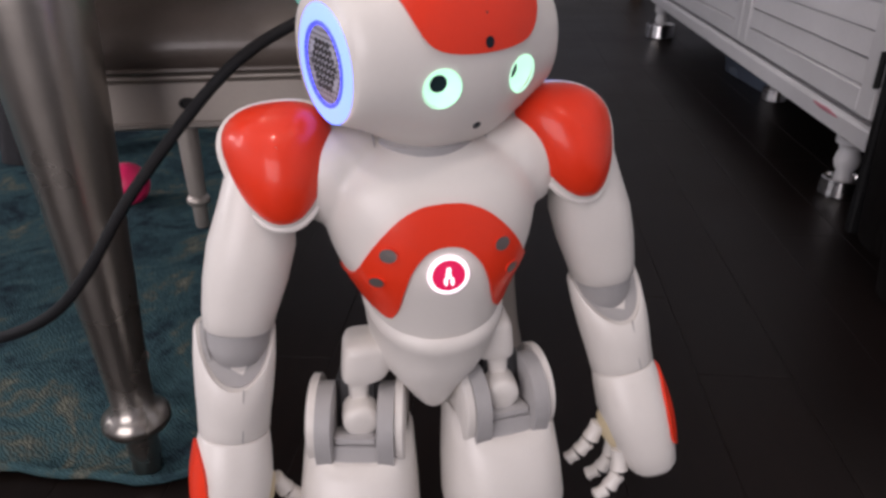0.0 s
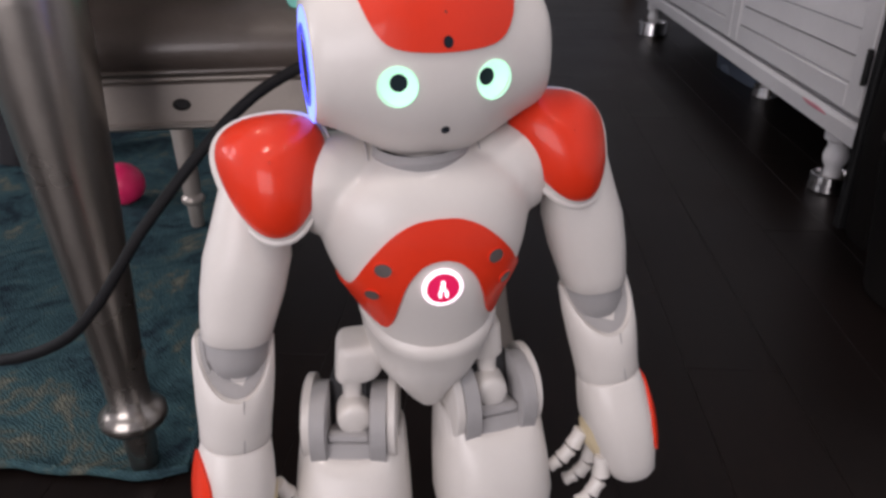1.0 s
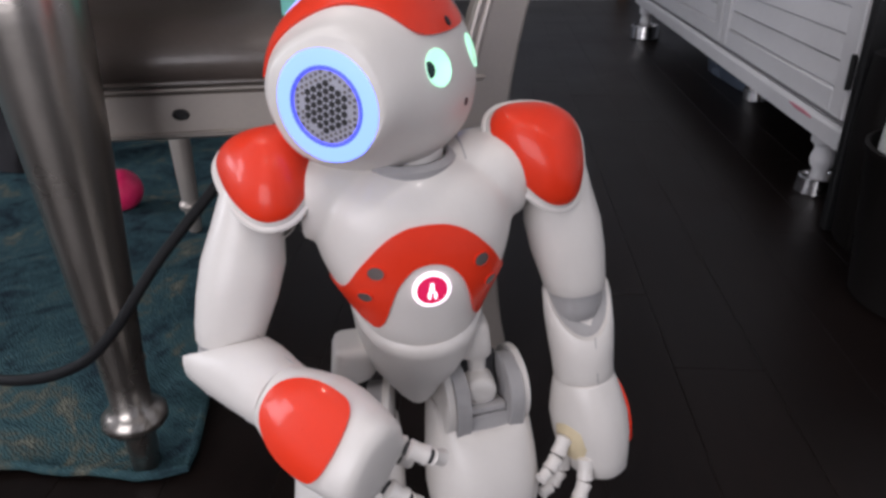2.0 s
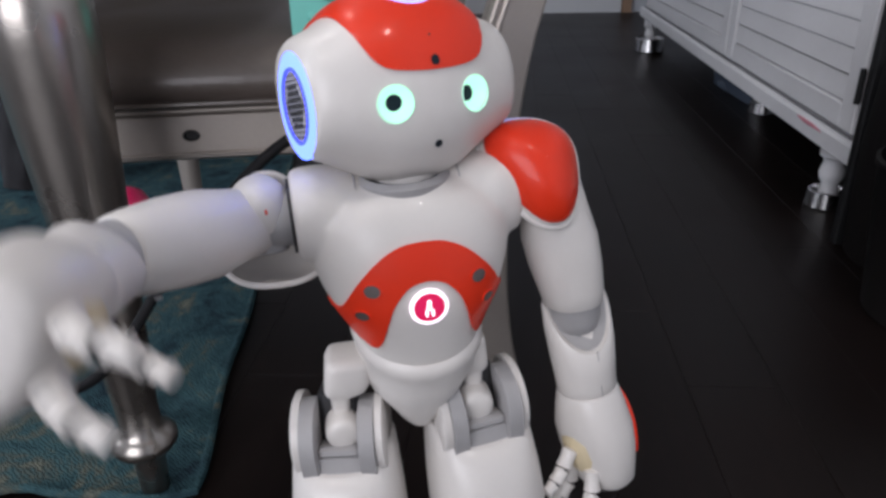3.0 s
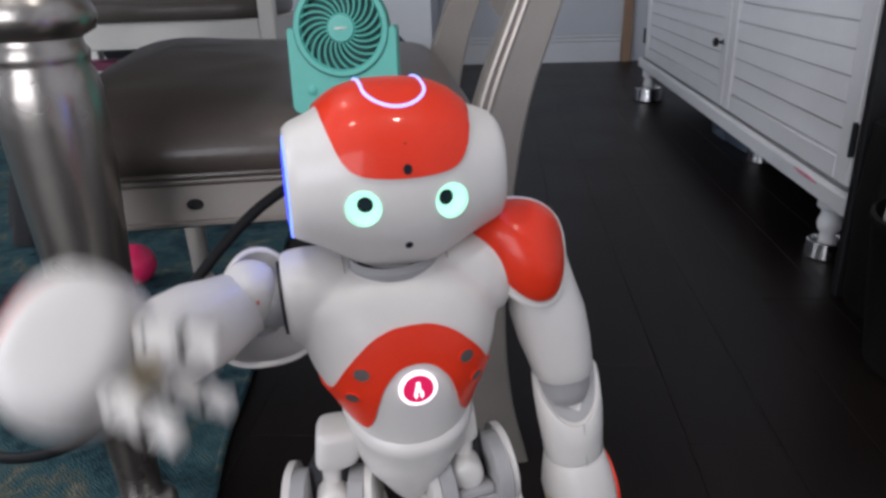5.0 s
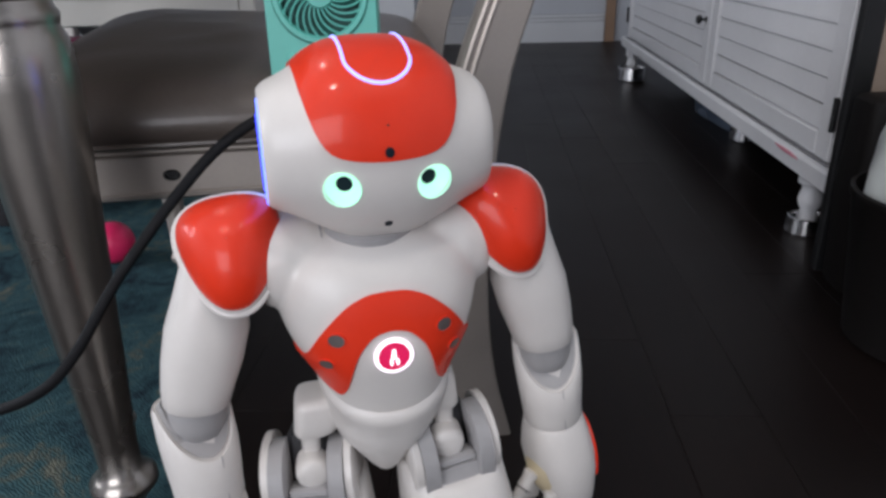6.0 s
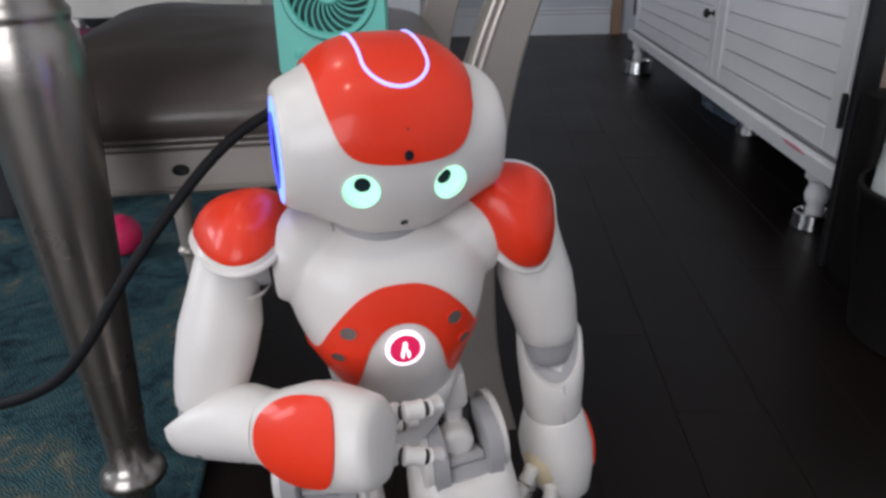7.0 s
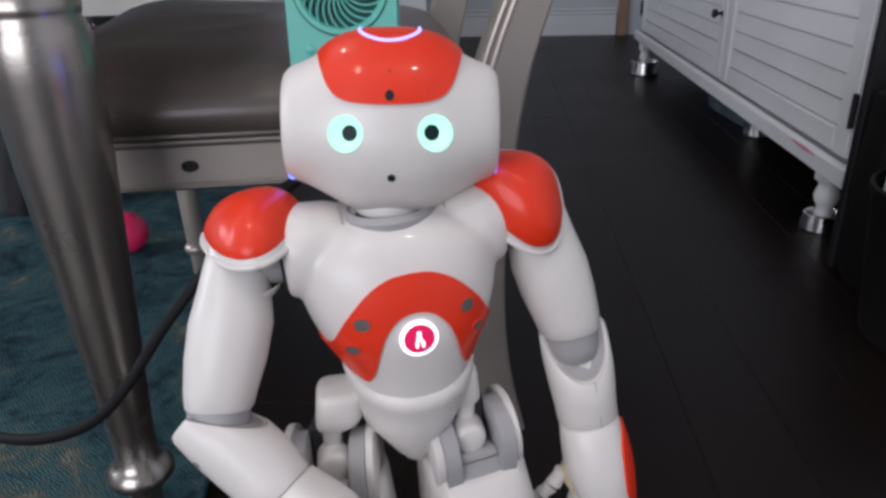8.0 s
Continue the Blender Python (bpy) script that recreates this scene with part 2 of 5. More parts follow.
def interp(x, xs, ys):
    """Smooth value at x of a curve through (xs, ys)."""
    if x <= xs[0]:
        return ys[0]
    for i in range(len(xs) - 1):
        if x <= xs[i + 1]:
            d = xs[i + 1] - xs[i]
            u = (x - xs[i]) / d
            s0 = (ys[i + 1] - ys[max(i - 1, 0)]) / (xs[i + 1] - xs[max(i - 1, 0)])
            j = min(i + 2, len(xs) - 1)
            s1 = (ys[j] - ys[i]) / (xs[j] - xs[i])
            return ((2 * u**3 - 3 * u**2 + 1) * ys[i] + (u**3 - 2 * u**2 + u) * d * s0
                    + (-2 * u**3 + 3 * u**2) * ys[i + 1] + (u**3 - u**2) * d * s1)
    return ys[-1]


def spow(v, e):
    return math.copysign(abs(v) ** e, v)


def oval(c, ax, ay, rx, ry, n=32, e=2.0):
    """A superelliptic ring about c in the plane of ax and ay."""
    c, ax, ay = Vector(c), Vector(ax), Vector(ay)
    return [c + ax * (rx * spow(math.cos(2 * math.pi * j / n), 2 / e)) + ay * (ry * spow(math.sin(2 * math.pi * j / n), 2 / e)) for j in range(n)]


# ---- the room ----
def slab(name, x0, x1, y0, y1, z0, z1, material, label, category, b=0.002):
    ob = part(name, Geo().box(x0, x1, y0, y1, z0, z1, b), material)
    return tagged(ob, label, category, "", "structure")


floor = slab("floor", -3.2, 1.3, -2.6, 4.38, -0.12, -0.006, FLOOR_WOOD, "dark brown stained wooden floor of long narrow boards", "floor")
slab("wall_north", -3.2, 1.3, 4.38, 4.50, -0.12, 2.5, WALL_PAINT, "pale grey painted wall at the far end of the room", "wall")


def pierced(name, m, x0, x1, h0, h1, length, label):
    """A wall along its own x, 0.12 m thick and 2.62 m high, with a window hole x0..x1, h0..h1."""
    g = Geo()
    for a, b, c, d in ((0, x0, -0.12, 2.5), (x1, length, -0.12, 2.5), (x0, x1, -0.12, h0), (x0, x1, h1, 2.5)):
        g.box(a, b, 0, 0.12, c, d, 0.001, m)
    return tagged(part(name, g, WALL_PAINT), label, "wall", "", "structure")


def window(name, m, x0, x1, h0, h1):
    w = thing(name, m, "white framed window with one mullion", "window", "", "structure")
    f = Geo().box(x0 + 0.002, x0 + 0.05, 0.03, 0.09, h0 + 0.052, h1 - 0.052).box(x1 - 0.05, x1 - 0.002, 0.03, 0.09, h0 + 0.052, h1 - 0.052)
    f.box(x0 + 0.002, x1 - 0.002, 0.03, 0.09, h0 + 0.002, h0 + 0.05).box(x0 + 0.002, x1 - 0.002, 0.03, 0.09, h1 - 0.05, h1 - 0.002)
    part("window_frame", f, TRIM_PAINT, w)
    part("mullion", Geo().box((x0 + x1) / 2 - 0.02, (x0 + x1) / 2 + 0.02, 0.035, 0.085, h0 + 0.052, h1 - 0.052), TRIM_PAINT, w)
    part("window_sill", Geo().box(x0 - 0.03, x1 + 0.03, -0.05, -0.002, h0 - 0.03, h0 - 0.004), TRIM_PAINT, w)


SOUTH = pose(1.42, -2.6, 0, 0, 0, 180)
WEST = pose(-3.2, -2.72, 0, 0, 0, 90)
pierced("wall_south", SOUTH, 1.49, 3.75, 0.47, 2.03, 4.74, "pale grey painted wall behind with a window")
window("window_1", SOUTH, 1.49, 3.75, 0.47, 2.03)
pierced("wall_west", WEST, 2.19, 3.65, 0.77, 2.03, 7.22, "pale grey painted wall behind the table with a window")
window("window_2", WEST, 2.19, 3.65, 0.77, 2.03)
slab("wall_east", 1.3, 1.42, -2.72, 4.50, -0.12, 2.5, WALL_PAINT, "plain pale grey painted wall behind the white cabinet", "wall")
slab("ceiling", -3.32, 1.42, -2.72, 4.50, 2.5, 2.6, CEILING_PAINT, "plain white painted ceiling", "ceiling")
base = Geo().box(-3.19, 0.84, 4.362, 4.379, -0.005, 0.125, 0.003).box(-3.19, 0.84, 4.366, 4.379, 0.126, 0.150, 0.004).box(-3.19, 0.84, 4.372, 4.379, 0.151, 0.172, 0.003)
tagged(part("baseboard", base, TRIM_PAINT), "white moulded baseboard along the far wall", "baseboard", "", "structure")
trim = part("trim", Geo().box(0.845, 0.905, 4.345, 4.379, -0.004, 2.05, 0.004), DOOR_WOOD)
tagged(trim, "narrow tan wooden trim at the end of the far wall", "trim", "", "structure")


def rug():
    """A flat rug with a bound, slightly wavy edge; its corner lies by the table leg."""
    ob = thing("rug", pose(-0.2646, 0.1668, 0.003, 0, 0, 10.0), "worn teal and navy woven rug with sand coloured patches", "rug")
    nx, ny, w, h = 90, 100, 2.3, 2.5
    g = Geo()

    def at(i, j):
        x, y = -w * i / nx, h * j / ny
        dy = (0.006 * math.sin(x * 26) + 0.004 * math.sin(x * 61 + 1)) * max(0, 1 - y / 0.12)
        dx = 0.004 * math.sin(y * 17 + 1) * max(0, 1 + x / 0.1)
        z = 0.0055 + 0.0012 * noise.noise(Vector((x * 14, y * 14, 0))) + 0.004 * max(0, math.sin(x * 26)) * max(0, 1 - y / 0.05)
        return Vector((x + dx, y + dy - 0.10 * x, z))

    rows = [[(at(i, j), (0, 0, 0.0)) for i in range(nx + 1)] for j in range(ny + 1)]
    top = [[(p + Vector((0, 0, -0.0082)), (0, 0, 1)) for p, _ in r] for r in rows]
    g.plate(top, 0.0082)
    part("weave", g, RUG, ob)
    path = [at(nx - i, 0) + Vector((0, -0.002, 0.0)) for i in range(nx + 1)] + [at(0, j) + Vector((0.002, 0, 0)) for j in range(1, ny + 1)]
    part("binding", Geo().tube(path, 0.0055, 8, 0.9), RUG, ob, "teal stitched binding")
    return ob


rug()


# ---- table, chairs and what stands on them ----
LEG_PROFILE = [(0.0145, 0.0), (0.0160, 0.004), (0.0180, 0.078), (0.021, 0.089), (0.0315, 0.093), (0.0362, 0.099), (0.0358, 0.106), (0.0285, 0.113),
               (0.0218, 0.119), (0.0225, 0.15), (0.0275, 0.22), (0.0345, 0.33), (0.0405, 0.43), (0.0435, 0.50), (0.0440, 0.522),
               (0.0415, 0.537), (0.0375, 0.545), (0.0385, 0.549), (0.0395, 0.555), (0.0360, 0.560), (0.0355, 0.565), (0.047, 0.571), (0.0505, 0.582),
               (0.046, 0.592), (0.0425, 0.597), (0.048, 0.603), (0.050, 0.611), (0.045, 0.620), (0.041, 0.630), (0.041, 0.725)]


def dining_table():
    t = thing("dining_table", pose(-0.308, 0.173, 0, 0, 0, 10), "brushed nickel dining table with turned round legs on the rug", "table")
    for x, y in ((0, 0), (-0.88, 0), (-0.60, 1.5), (-1.10, 1.5)):
        leg = part("leg", Geo().turn([(q * (0.94 + 0.065 * min(1, z / 0.48)), (0.4 * z if z < 0.06 else 1.07 * z - 0.040 - 0.010 * max(0, min(1, (z - 0.3) / 0.2)))) for q, z in LEG_PROFILE], 40, pose(x, y, 0.007)), BRUSHED, t, "", 50)
    part("apron", Geo().box(-0.90, 0.02, -0.02, 1.52, 0.705, 0.755, 0.004), BRUSHED, t)
    part("tabletop", Geo().box(-0.96, 0.07, -0.08, 1.58, 0.756, 0.79, 0.008), BRUSHED, t)
    return t


dining_table()


def cushion():
    """A domed seat pad with rounded corners: front (u) and side (v) in metres."""
    g, rings, n = Geo(), [], 96
    prof = [(0.0, -0.012), (0.004, -0.002), (0.013, 0.006), (0.026, 0.010), (0.038, 0.007), (0.047, 0.0)]
    for i in range(1, 17):
        q = i / 16
        prof.append((0.047 + 0.024 * (1 - (1 - q) ** 8), -0.262 * q**1.25))
    for z, k in prof:
        sq = 8.0 - 2.5 * min(1, max(0, -k / 0.25))
        ring = oval((-0.282, 0.26, 0.405 + z), (1, 0, 0), (0, 1, 0), 0.241 + k * 0.92, 0.262 + k * 0.999, n, sq)
        # the front is wider than the back
        ring = [Vector((p.x, p.y + 0.075 * max(0, p.y - 0.1) / 0.42 * max(0, -p.x - 0.05) / 0.47, p.z)) for p in ring]
        # the pad is fuller away from its near edge, most of all at its far front corner
        rings.append([p + Vector((0, 0, 0.0020 * noise.noise(Vector((p.x * 14, p.y * 14, 3.0))) + 0.021 * min(1, z / 0.06) * math.sin(max(0, min(1, p.y / 0.36)) * math.pi / 2)
                                    + 0.015 * min(1, z / 0.06) * max(0, min(1, p.y / 0.45)) ** 2 * max(0, min(1, (-p.x - 0.15) / 0.3)))) for p in ring])
    return g.loft(rings)


def post(y, dy, face_y):
    """A back leg that runs up into the back post, bowed, with two flutes on it."""
    zs = [0.0, 0.1, 0.2, 0.32, 0.46, 0.57, 0.70, 0.85, 1.0]
    xr = [0.016, -0.006, -0.014, -0.010, 0.010, 0.045, 0.088, 0.132, 0.17]
    g = Geo()
    rings = []
    for k in range(33):
        z = k / 32.0
        x, w = interp(z, zs, xr), 0.05 + 0.012 * math.sin(min(z, 0.6) * 5)
        rings.append([Vector((x - a * w, y + b * dy, z)) for a, b in ((0.05, 0), (0.95, 0), (1, 0.1), (1, 0.9), (0.95, 1), (0.05, 1), (0, 0.9), (0, 0.1))])
    g.loft(rings)
    f = Geo()
    for a in (0.74, 0.90):
        path = [Vector((interp(z, zs, xr) - a * (0.05 + 0.012 * math.sin(min(z, 0.6) * 5)), face_y, z)) for z in [0.42 + 0.02 * i for i in range(29)]]
        f.tube(path, 0.0038, 8)
    return g, f


def dining_chair(m, label):
    """Seen from its side: the front towards -x, the back at +x."""
    c = thing("dining_chair", m, label, "chair", "chairs at the table")
    g, f = post(0.0, 0.032, 0.001)
    p = part("back_post", g, CHAMPAGNE, c)
    part("fluting", f, CHAMPAGNE, p)
    g, f = post(0.478, 0.032, 0.509)
    p = part("back_post", g, CHAMPAGNE, c)
    part("fluting", f, CHAMPAGNE, p)
    near = part("side_apron", Geo().box(-0.50, -0.02, 0.004, 0.028, 0.352, 0.402, 0.003), CHAMPAGNE, c)
    part("moulding", Geo().box(-0.505, -0.03, -0.002, 0.03, 0.4025, 0.409, 0.002).box(-0.50, -0.03, 0.001, 0.004, 0.358, 0.361, 0.001), CHAMPAGNE, near)
    stud = Geo().turn([(0.0075, 0), (0.0082, 0.002), (0.0065, 0.004), (0.0055, 0.004), (0.005, 0.001), (0.0, 0.001)], 20, pose(-0.351, 0.004, 0.379, 90, 0, 0) @ Matrix.Diagonal((1.1, 0.75, 1, 1)))
    part("bolt_recess", stud, BLACK_IRON, near, "dark oval bolt recess")
    part("side_apron", Geo().box(-0.484, -0.02, -0.012, 0.012, 0.352, 0.402, 0.003, pose(0, 0.494, 0, 0, 0, -7)), CHAMPAGNE, c)
    part("front_apron", Geo().box(-0.506, -0.482, 0.03, 0.565, 0.352, 0.402, 0.003), CHAMPAGNE, c)
    part("rear_apron", Geo().box(-0.05, -0.026, 0.034, 0.476, 0.352, 0.402, 0.003), CHAMPAGNE, c)
    for x, y in ((-0.475, 0.03), (-0.495, 0.548)):
        leg = [(0.0105, 0.0), (0.0125, 0.004), (0.0135, 0.045), (0.020, 0.050), (0.022, 0.056), (0.020, 0.062), (0.0155, 0.066), (0.017, 0.12), (0.0215, 0.30), (0.0215, 0.352)]
        part("front_leg", Geo().turn(leg, 24, pose(x, y, 0.007)), CHAMPAGNE, c)
    s = part("seat", cushion(), LEATHER, c, "padded taupe leatherette seat")
    part("piping", Geo().tube([Vector((p.x, p.y + 0.075 * max(0, p.y - 0.1) / 0.42 * max(0, -p.x - 0.05) / 0.47, p.z)) for p in oval((-0.282, 0.26, 0.4135), (1, 0, 0), (0, 1, 0), 0.247, 0.268, 96, 8.0)], 0.0028, 6), LEATHER, s)
    rail = Geo().loft([[Vector((x - 0.03 * (0.25 - (t - 0.5) ** 2) * 2, 0.03 + 0.45 * t, z - 0.05 * math.sin(math.pi * t) + 0.02)) for x, z in ((0.045, 0.57), (0.062, 0.575), (0.09, 0.69), (0.07, 0.70))] for t in [i / 16 for i in range(17)]])
    part("back_rail", rail, CHAMPAGNE, c)
    part("backrest", Geo().loft([[Vector((0.07 + (z - 0.7) * 0.33 + dx - 0.02 * math.sin(math.pi * t), 0.034 + 0.442 * t, z)) for z, dx in ((0.69, 0.006), (0.98, 0.006), (0.98, 0.038), (0.69, 0.038))] for t in [i / 12 for i in range(13)]]), LEATHER, c)
    part("crest_rail", Geo().box(0.13, 0.175, 0.0, 0.51, 0.985, 1.03, 0.008), CHAMPAGNE, c)
    return c


CHAIR = pose(0.096, 0.352, 0, 0, 0, 11)
dining_chair(CHAIR, "champagne silver dining chair with taupe leatherette seat holding a fan")


def side_chair():
    """A broad cream painted chair beyond the table, of which the apron, the seat and one post show."""
    c = thing("side_chair", pose(-0.637, 1.87, 0.026, 0, 0, 4), "broad cream painted chair with a dark brown padded seat", "chair", "chairs at the table")
    part("front_apron", Geo().box(-0.765, -0.045, 0.0, 0.03, 0.362, 0.446, 0.004), CREAM, c)
    part("rear_apron", Geo().box(-0.765, -0.045, 0.42, 0.45, 0.362, 0.446, 0.004), CREAM, c)
    part("side_apron", Geo().box(-0.765, -0.740, 0.031, 0.419, 0.362, 0.446, 0.004), CREAM, c)
    part("side_apron", Geo().box(-0.035, -0.01, 0.051, 0.419, 0.362, 0.446, 0.004), CREAM, c)
    part("seat", Geo().loft([oval((-0.390, 0.225, z), (1, 0, 0), (0, 1, 0), 0.380 + k, 0.235 + k, 56, 6) for z, k in ((0.447, -0.01), (0.452, 0.0), (0.475, 0.006), (0.50, 0.0), (0.512, -0.02), (0.518, -0.08), (0.52, -0.2))]), LEATHER, c, "dark brown padded seat")
    for x, top in ((-0.044, 1.0), (-0.816, 1.0)):
        part("post", Geo().box(x, x + 0.05, 0.0, 0.045, -0.016, top, 0.005), CREAM, c)
        part("rear_leg", Geo().box(x, x + 0.05, 0.41, 0.455, -0.016, 0.361, 0.005), CREAM, c)
    return c


side_chair()
carton = thing("carton", pose(-1.365, 2.15, 0.0095, 0, 0, 8), "dark magenta carton with a white stripe under the chair", "box")
part("carton_body", Geo().box(-0.10, 0.10, -0.05, 0.05, 0.0, 0.315, 0.003), MAGENTA, carton)
part("printed_band", Geo().box(-0.06, 0.101, -0.0525, -0.0502, 0.272, 0.284, 0.0005), TRIM_PAINT, carton)


def dark_filler():
    """Three dark layers stacked on the floor behind the side chair, added for shade under it."""
    p = thing("dark_filler", pose(-1.22, 2.62, 0, 0, 0, 4), "added dark pile on the floor standing for the shade under the chair", "blankets")
    z = 0.0105
    for k, (w, d, h) in enumerate(((0.42, 0.17, 0.15), (0.40, 0.16, 0.14), (0.38, 0.16, 0.12))):
        rings = []
        for q, i in ((0.0, -0.02), (0.2, 0.0), (0.5, 0.012), (0.8, 0.0), (0.97, -0.02), (1.0, -0.06)):
            rings.append([v + Vector((0, 0, 0.008 * noise.noise(Vector((v.x * 9, v.y * 9, k * 5 + q))))) * (0 < q) for v in oval((0.01 * k, 0, z + h * q), (1, 0, 0), (0, 1, 0), w + i, d + i, 48, 5)])
        part("filler_layer", Geo().loft(rings), BLACK_CLOTH if k != 1 else BLUE_CLOTH, p)
        z += h - 0.008
    return p


dark_filler()


def desk_fan():
    """A small square-bodied fan: a slab base cradling a round grille."""
    f = thing("desk_fan", pose(-0.0865, 0.343, 0.4660, -3, 0, 4), "small teal plastic desk fan standing on the chair seat", "fan")
    rim = []
    for k in range(41):
        a = math.pi * k / 40
        rim.append((-0.0493 * math.cos(a), 0.085 - 0.0493 * math.sin(a)))
    poly = [(-0.0560, 0.008), (-0.0535, 0.0025), (-0.048, 0.0), (0.048, 0.0), (0.0535, 0.0025), (0.0560, 0.008), (0.0560, 0.083), (0.054, 0.087)] + rim[::-1] + [(-0.054, 0.087), (-0.0560, 0.083)]
    g = Geo()
    g.loft([[Vector((x * s, y, 0.042 + (z - 0.042) * s)) for x, z in poly] for y, s in ((-0.0175, 0.985), (-0.016, 1.0), (0.020, 1.0), (0.0215, 0.985))])
    body = part("base", g, TEAL, f, "", 35)
    part("button", Geo().turn([(0.0052, 0), (0.0052, 0.0012), (0.004, 0.002), (0, 0.002)], 20, pose(-0.034, -0.0172, 0.024, 90, 0, 0)), TEAL, body)
    c = pose(0, -0.006, 0.085, 90, 0, 0) @ Matrix.Diagonal((0.92, 0.92, 1, 1))
    ring = Geo().turn([(0.0525, -0.018), (0.0525, 0.012), (0.051, 0.0145), (0.0465, 0.0145), (0.0445, 0.012), (0.0445, -0.018)], 56, c)
    part("rim", ring, TEAL, f)
    part("gap_ring", Geo().turn([(0.0532, 0.004), (0.0532, 0.0098), (0.0526, 0.0098), (0.0526, 0.004)], 56, c), TEAL_DARK, f)
    # darker than the body: the shade inside the rim is in its colour
    part("back_plate", Geo().turn([(0.0443, -0.017), (0.0443, -0.013), (0.0, -0.013)], 40, c), FAN_SHADE, f)
    part("hub", Geo().turn([(0.0155, -0.004), (0.0155, 0.0125), (0.0140, 0.0145), (0, 0.0150)], 36, c), TEAL, f)
    part("hub_badge", Geo().box(-0.0065, 0.0065, -0.0012, 0.0012, 0.0151, 0.0156, 0.0002, c), SHELL, f)
    for i in range(25):
        pts = []
        for k in range(9):
            r = 0.0145 + 0.0315 * k / 8
            a = 2 * math.pi * i / 25 + 0.62 * (k / 8) ** 1.3
            pts.append(c @ Vector((r * math.cos(a), r * math.sin(a), 0.012)))
        part("grille_rib", Geo().tube(pts, 0.00115, 6), TEAL, f)
    for i in range(5):
        bl = []
        for k in range(5):
            r = 0.014 + 0.027 * k / 4
            row = []
            for q in range(4):
                a = 2 * math.pi * i / 5 + 0.25 * q + 0.1 * k
                row.append((c @ Vector((r * math.cos(a), r * math.sin(a), -0.006 + 0.004 * q)), (0, -1, 0)))
            bl.append(row)
        part("blade", Geo().plate(bl, 0.001), TEAL_DARK, f)
    return f


desk_fan()


def ball():
    g = Geo().turn([(0.043 * math.sin(math.pi * k / 24), -0.043 * math.cos(math.pi * k / 24)) for k in range(25)], 40)
    ob = part("ball", g, PINK)
    ob.matrix_world = pose(-0.684, 0.895, 0.0505)
    return tagged(ob, "bright pink rubber ball lying on the rug", "ball")


ball()


# ---- the white cabinet with boarded doors ----
def cabinet():
    y0, y1 = 0.925, 3.0
    c = thing("cabinet", pose(0.74, 0, 0), "long white painted cabinet with horizontally boarded doors on turned feet", "cabinet")
    part("body", Geo().box(0.012, 0.50, y0 + 0.02, y1 - 0.02, 0.188, 0.93, 0.004), WHITE_PAINT, c)
    part("top", Geo().box(-0.04, 0.54, y0 - 0.03, y1 + 0.03, 0.931, 0.965, 0.006), WHITE_PAINT, c)
    prof = [(-0.026, 0.146), (-0.028, 0.148), (-0.028, 0.180), (-0.025, 0.184), (-0.016, 0.186), (0.50, 0.186), (0.50, 0.146)]
    moulding = part("base_moulding", Geo().loft([[Vector((x, y, z)) for x, z in prof] for y in (y0 - 0.03, y1 + 0.04)]), WHITE_PAINT, c, "", 30)
    part("smear", Geo().loft([[Vector((-0.0282, 1.085 + 0.06 * math.cos(a) + 0.01 * math.sin(3 * a), 0.176 + 0.0045 * math.sin(a))) for a in [2 * math.pi * i / 14 for i in range(14)]], [Vector((-0.0290, 1.085 + 0.05 * math.cos(a), 0.176 + 0.0035 * math.sin(a))) for a in [2 * math.pi * i / 14 for i in range(14)]]]), SMEAR, moulding, "pink crayon smear")
    part("groove", Geo().box(-0.0165, -0.010, y0, y1, 0.1865, 0.1890, 0.0005), SCREW, moulding)

    def door(a, b, knob):
        d = part("cabinet_door", Geo().box(-0.002, 0.011, a + 0.05, b - 0.05, 0.30, 0.88, 0.002), WHITE_PAINT, c)
        fr = Geo().box(-0.013, 0.010, a, a + 0.058, 0.192, 0.925, 0.003)
        part("stile", fr, WHITE_PAINT, d)
        part("stile", Geo().box(-0.013, 0.010, b - 0.058, b, 0.192, 0.925, 0.003), WHITE_PAINT, d)
        part("rail", Geo().box(-0.012, 0.010, a + 0.059, b - 0.059, 0.192, 0.240, 0.003), WHITE_PAINT, d)
        part("rail", Geo().box(-0.012, 0.010, a + 0.059, b - 0.059, 0.87, 0.925, 0.003), WHITE_PAINT, d)
        z = 0.2415
        while z < 0.86:
            # a board that leans out at its foot, over the one below
            g = Geo().loft([[Vector((x, y, q)) for x, q in ((-0.0100, z + 0.0035), (-0.0095, z + 0.0055), (-0.0060, z + 0.0480), (0.004, z + 0.0480), (0.004, z + 0.0035))] for y in (a + 0.059, b - 0.059)])
            part("board", g, WHITE_PAINT, d, "", 20)
            z += 0.0495
        if knob:
            part("knob", Geo().turn([(0.008, 0), (0.008, 0.002), (0.0045, 0.005), (0.0045, 0.012), (0.0125, 0.018), (0.0135, 0.024), (0.009, 0.029), (0, 0.030)], 20, pose(-0.013, knob, 0.374, 0, -90, 0)), BLACK_IRON, d, "black iron knob")
        h = a if not knob or knob > (a + b) / 2 else b
        for z in (0.255, 0.68):
            s = 1 if h == a else -1
            part("hinge", Geo().box(-0.0165, -0.013, min(h - 0.012 * s, h + 0.004 * s), max(h - 0.012 * s, h + 0.004 * s), z - 0.0, z + 0.06, 0.001).turn([(0.005, -0.002), (0.005, 0.062)], 10, pose(-0.017, h - 0.004 * s, z)), BLACK_IRON, d, "black iron hinge")

    door(y0 + 0.012, 1.755, 0)
    door(1.765, y1 - 0.02, 1.805)
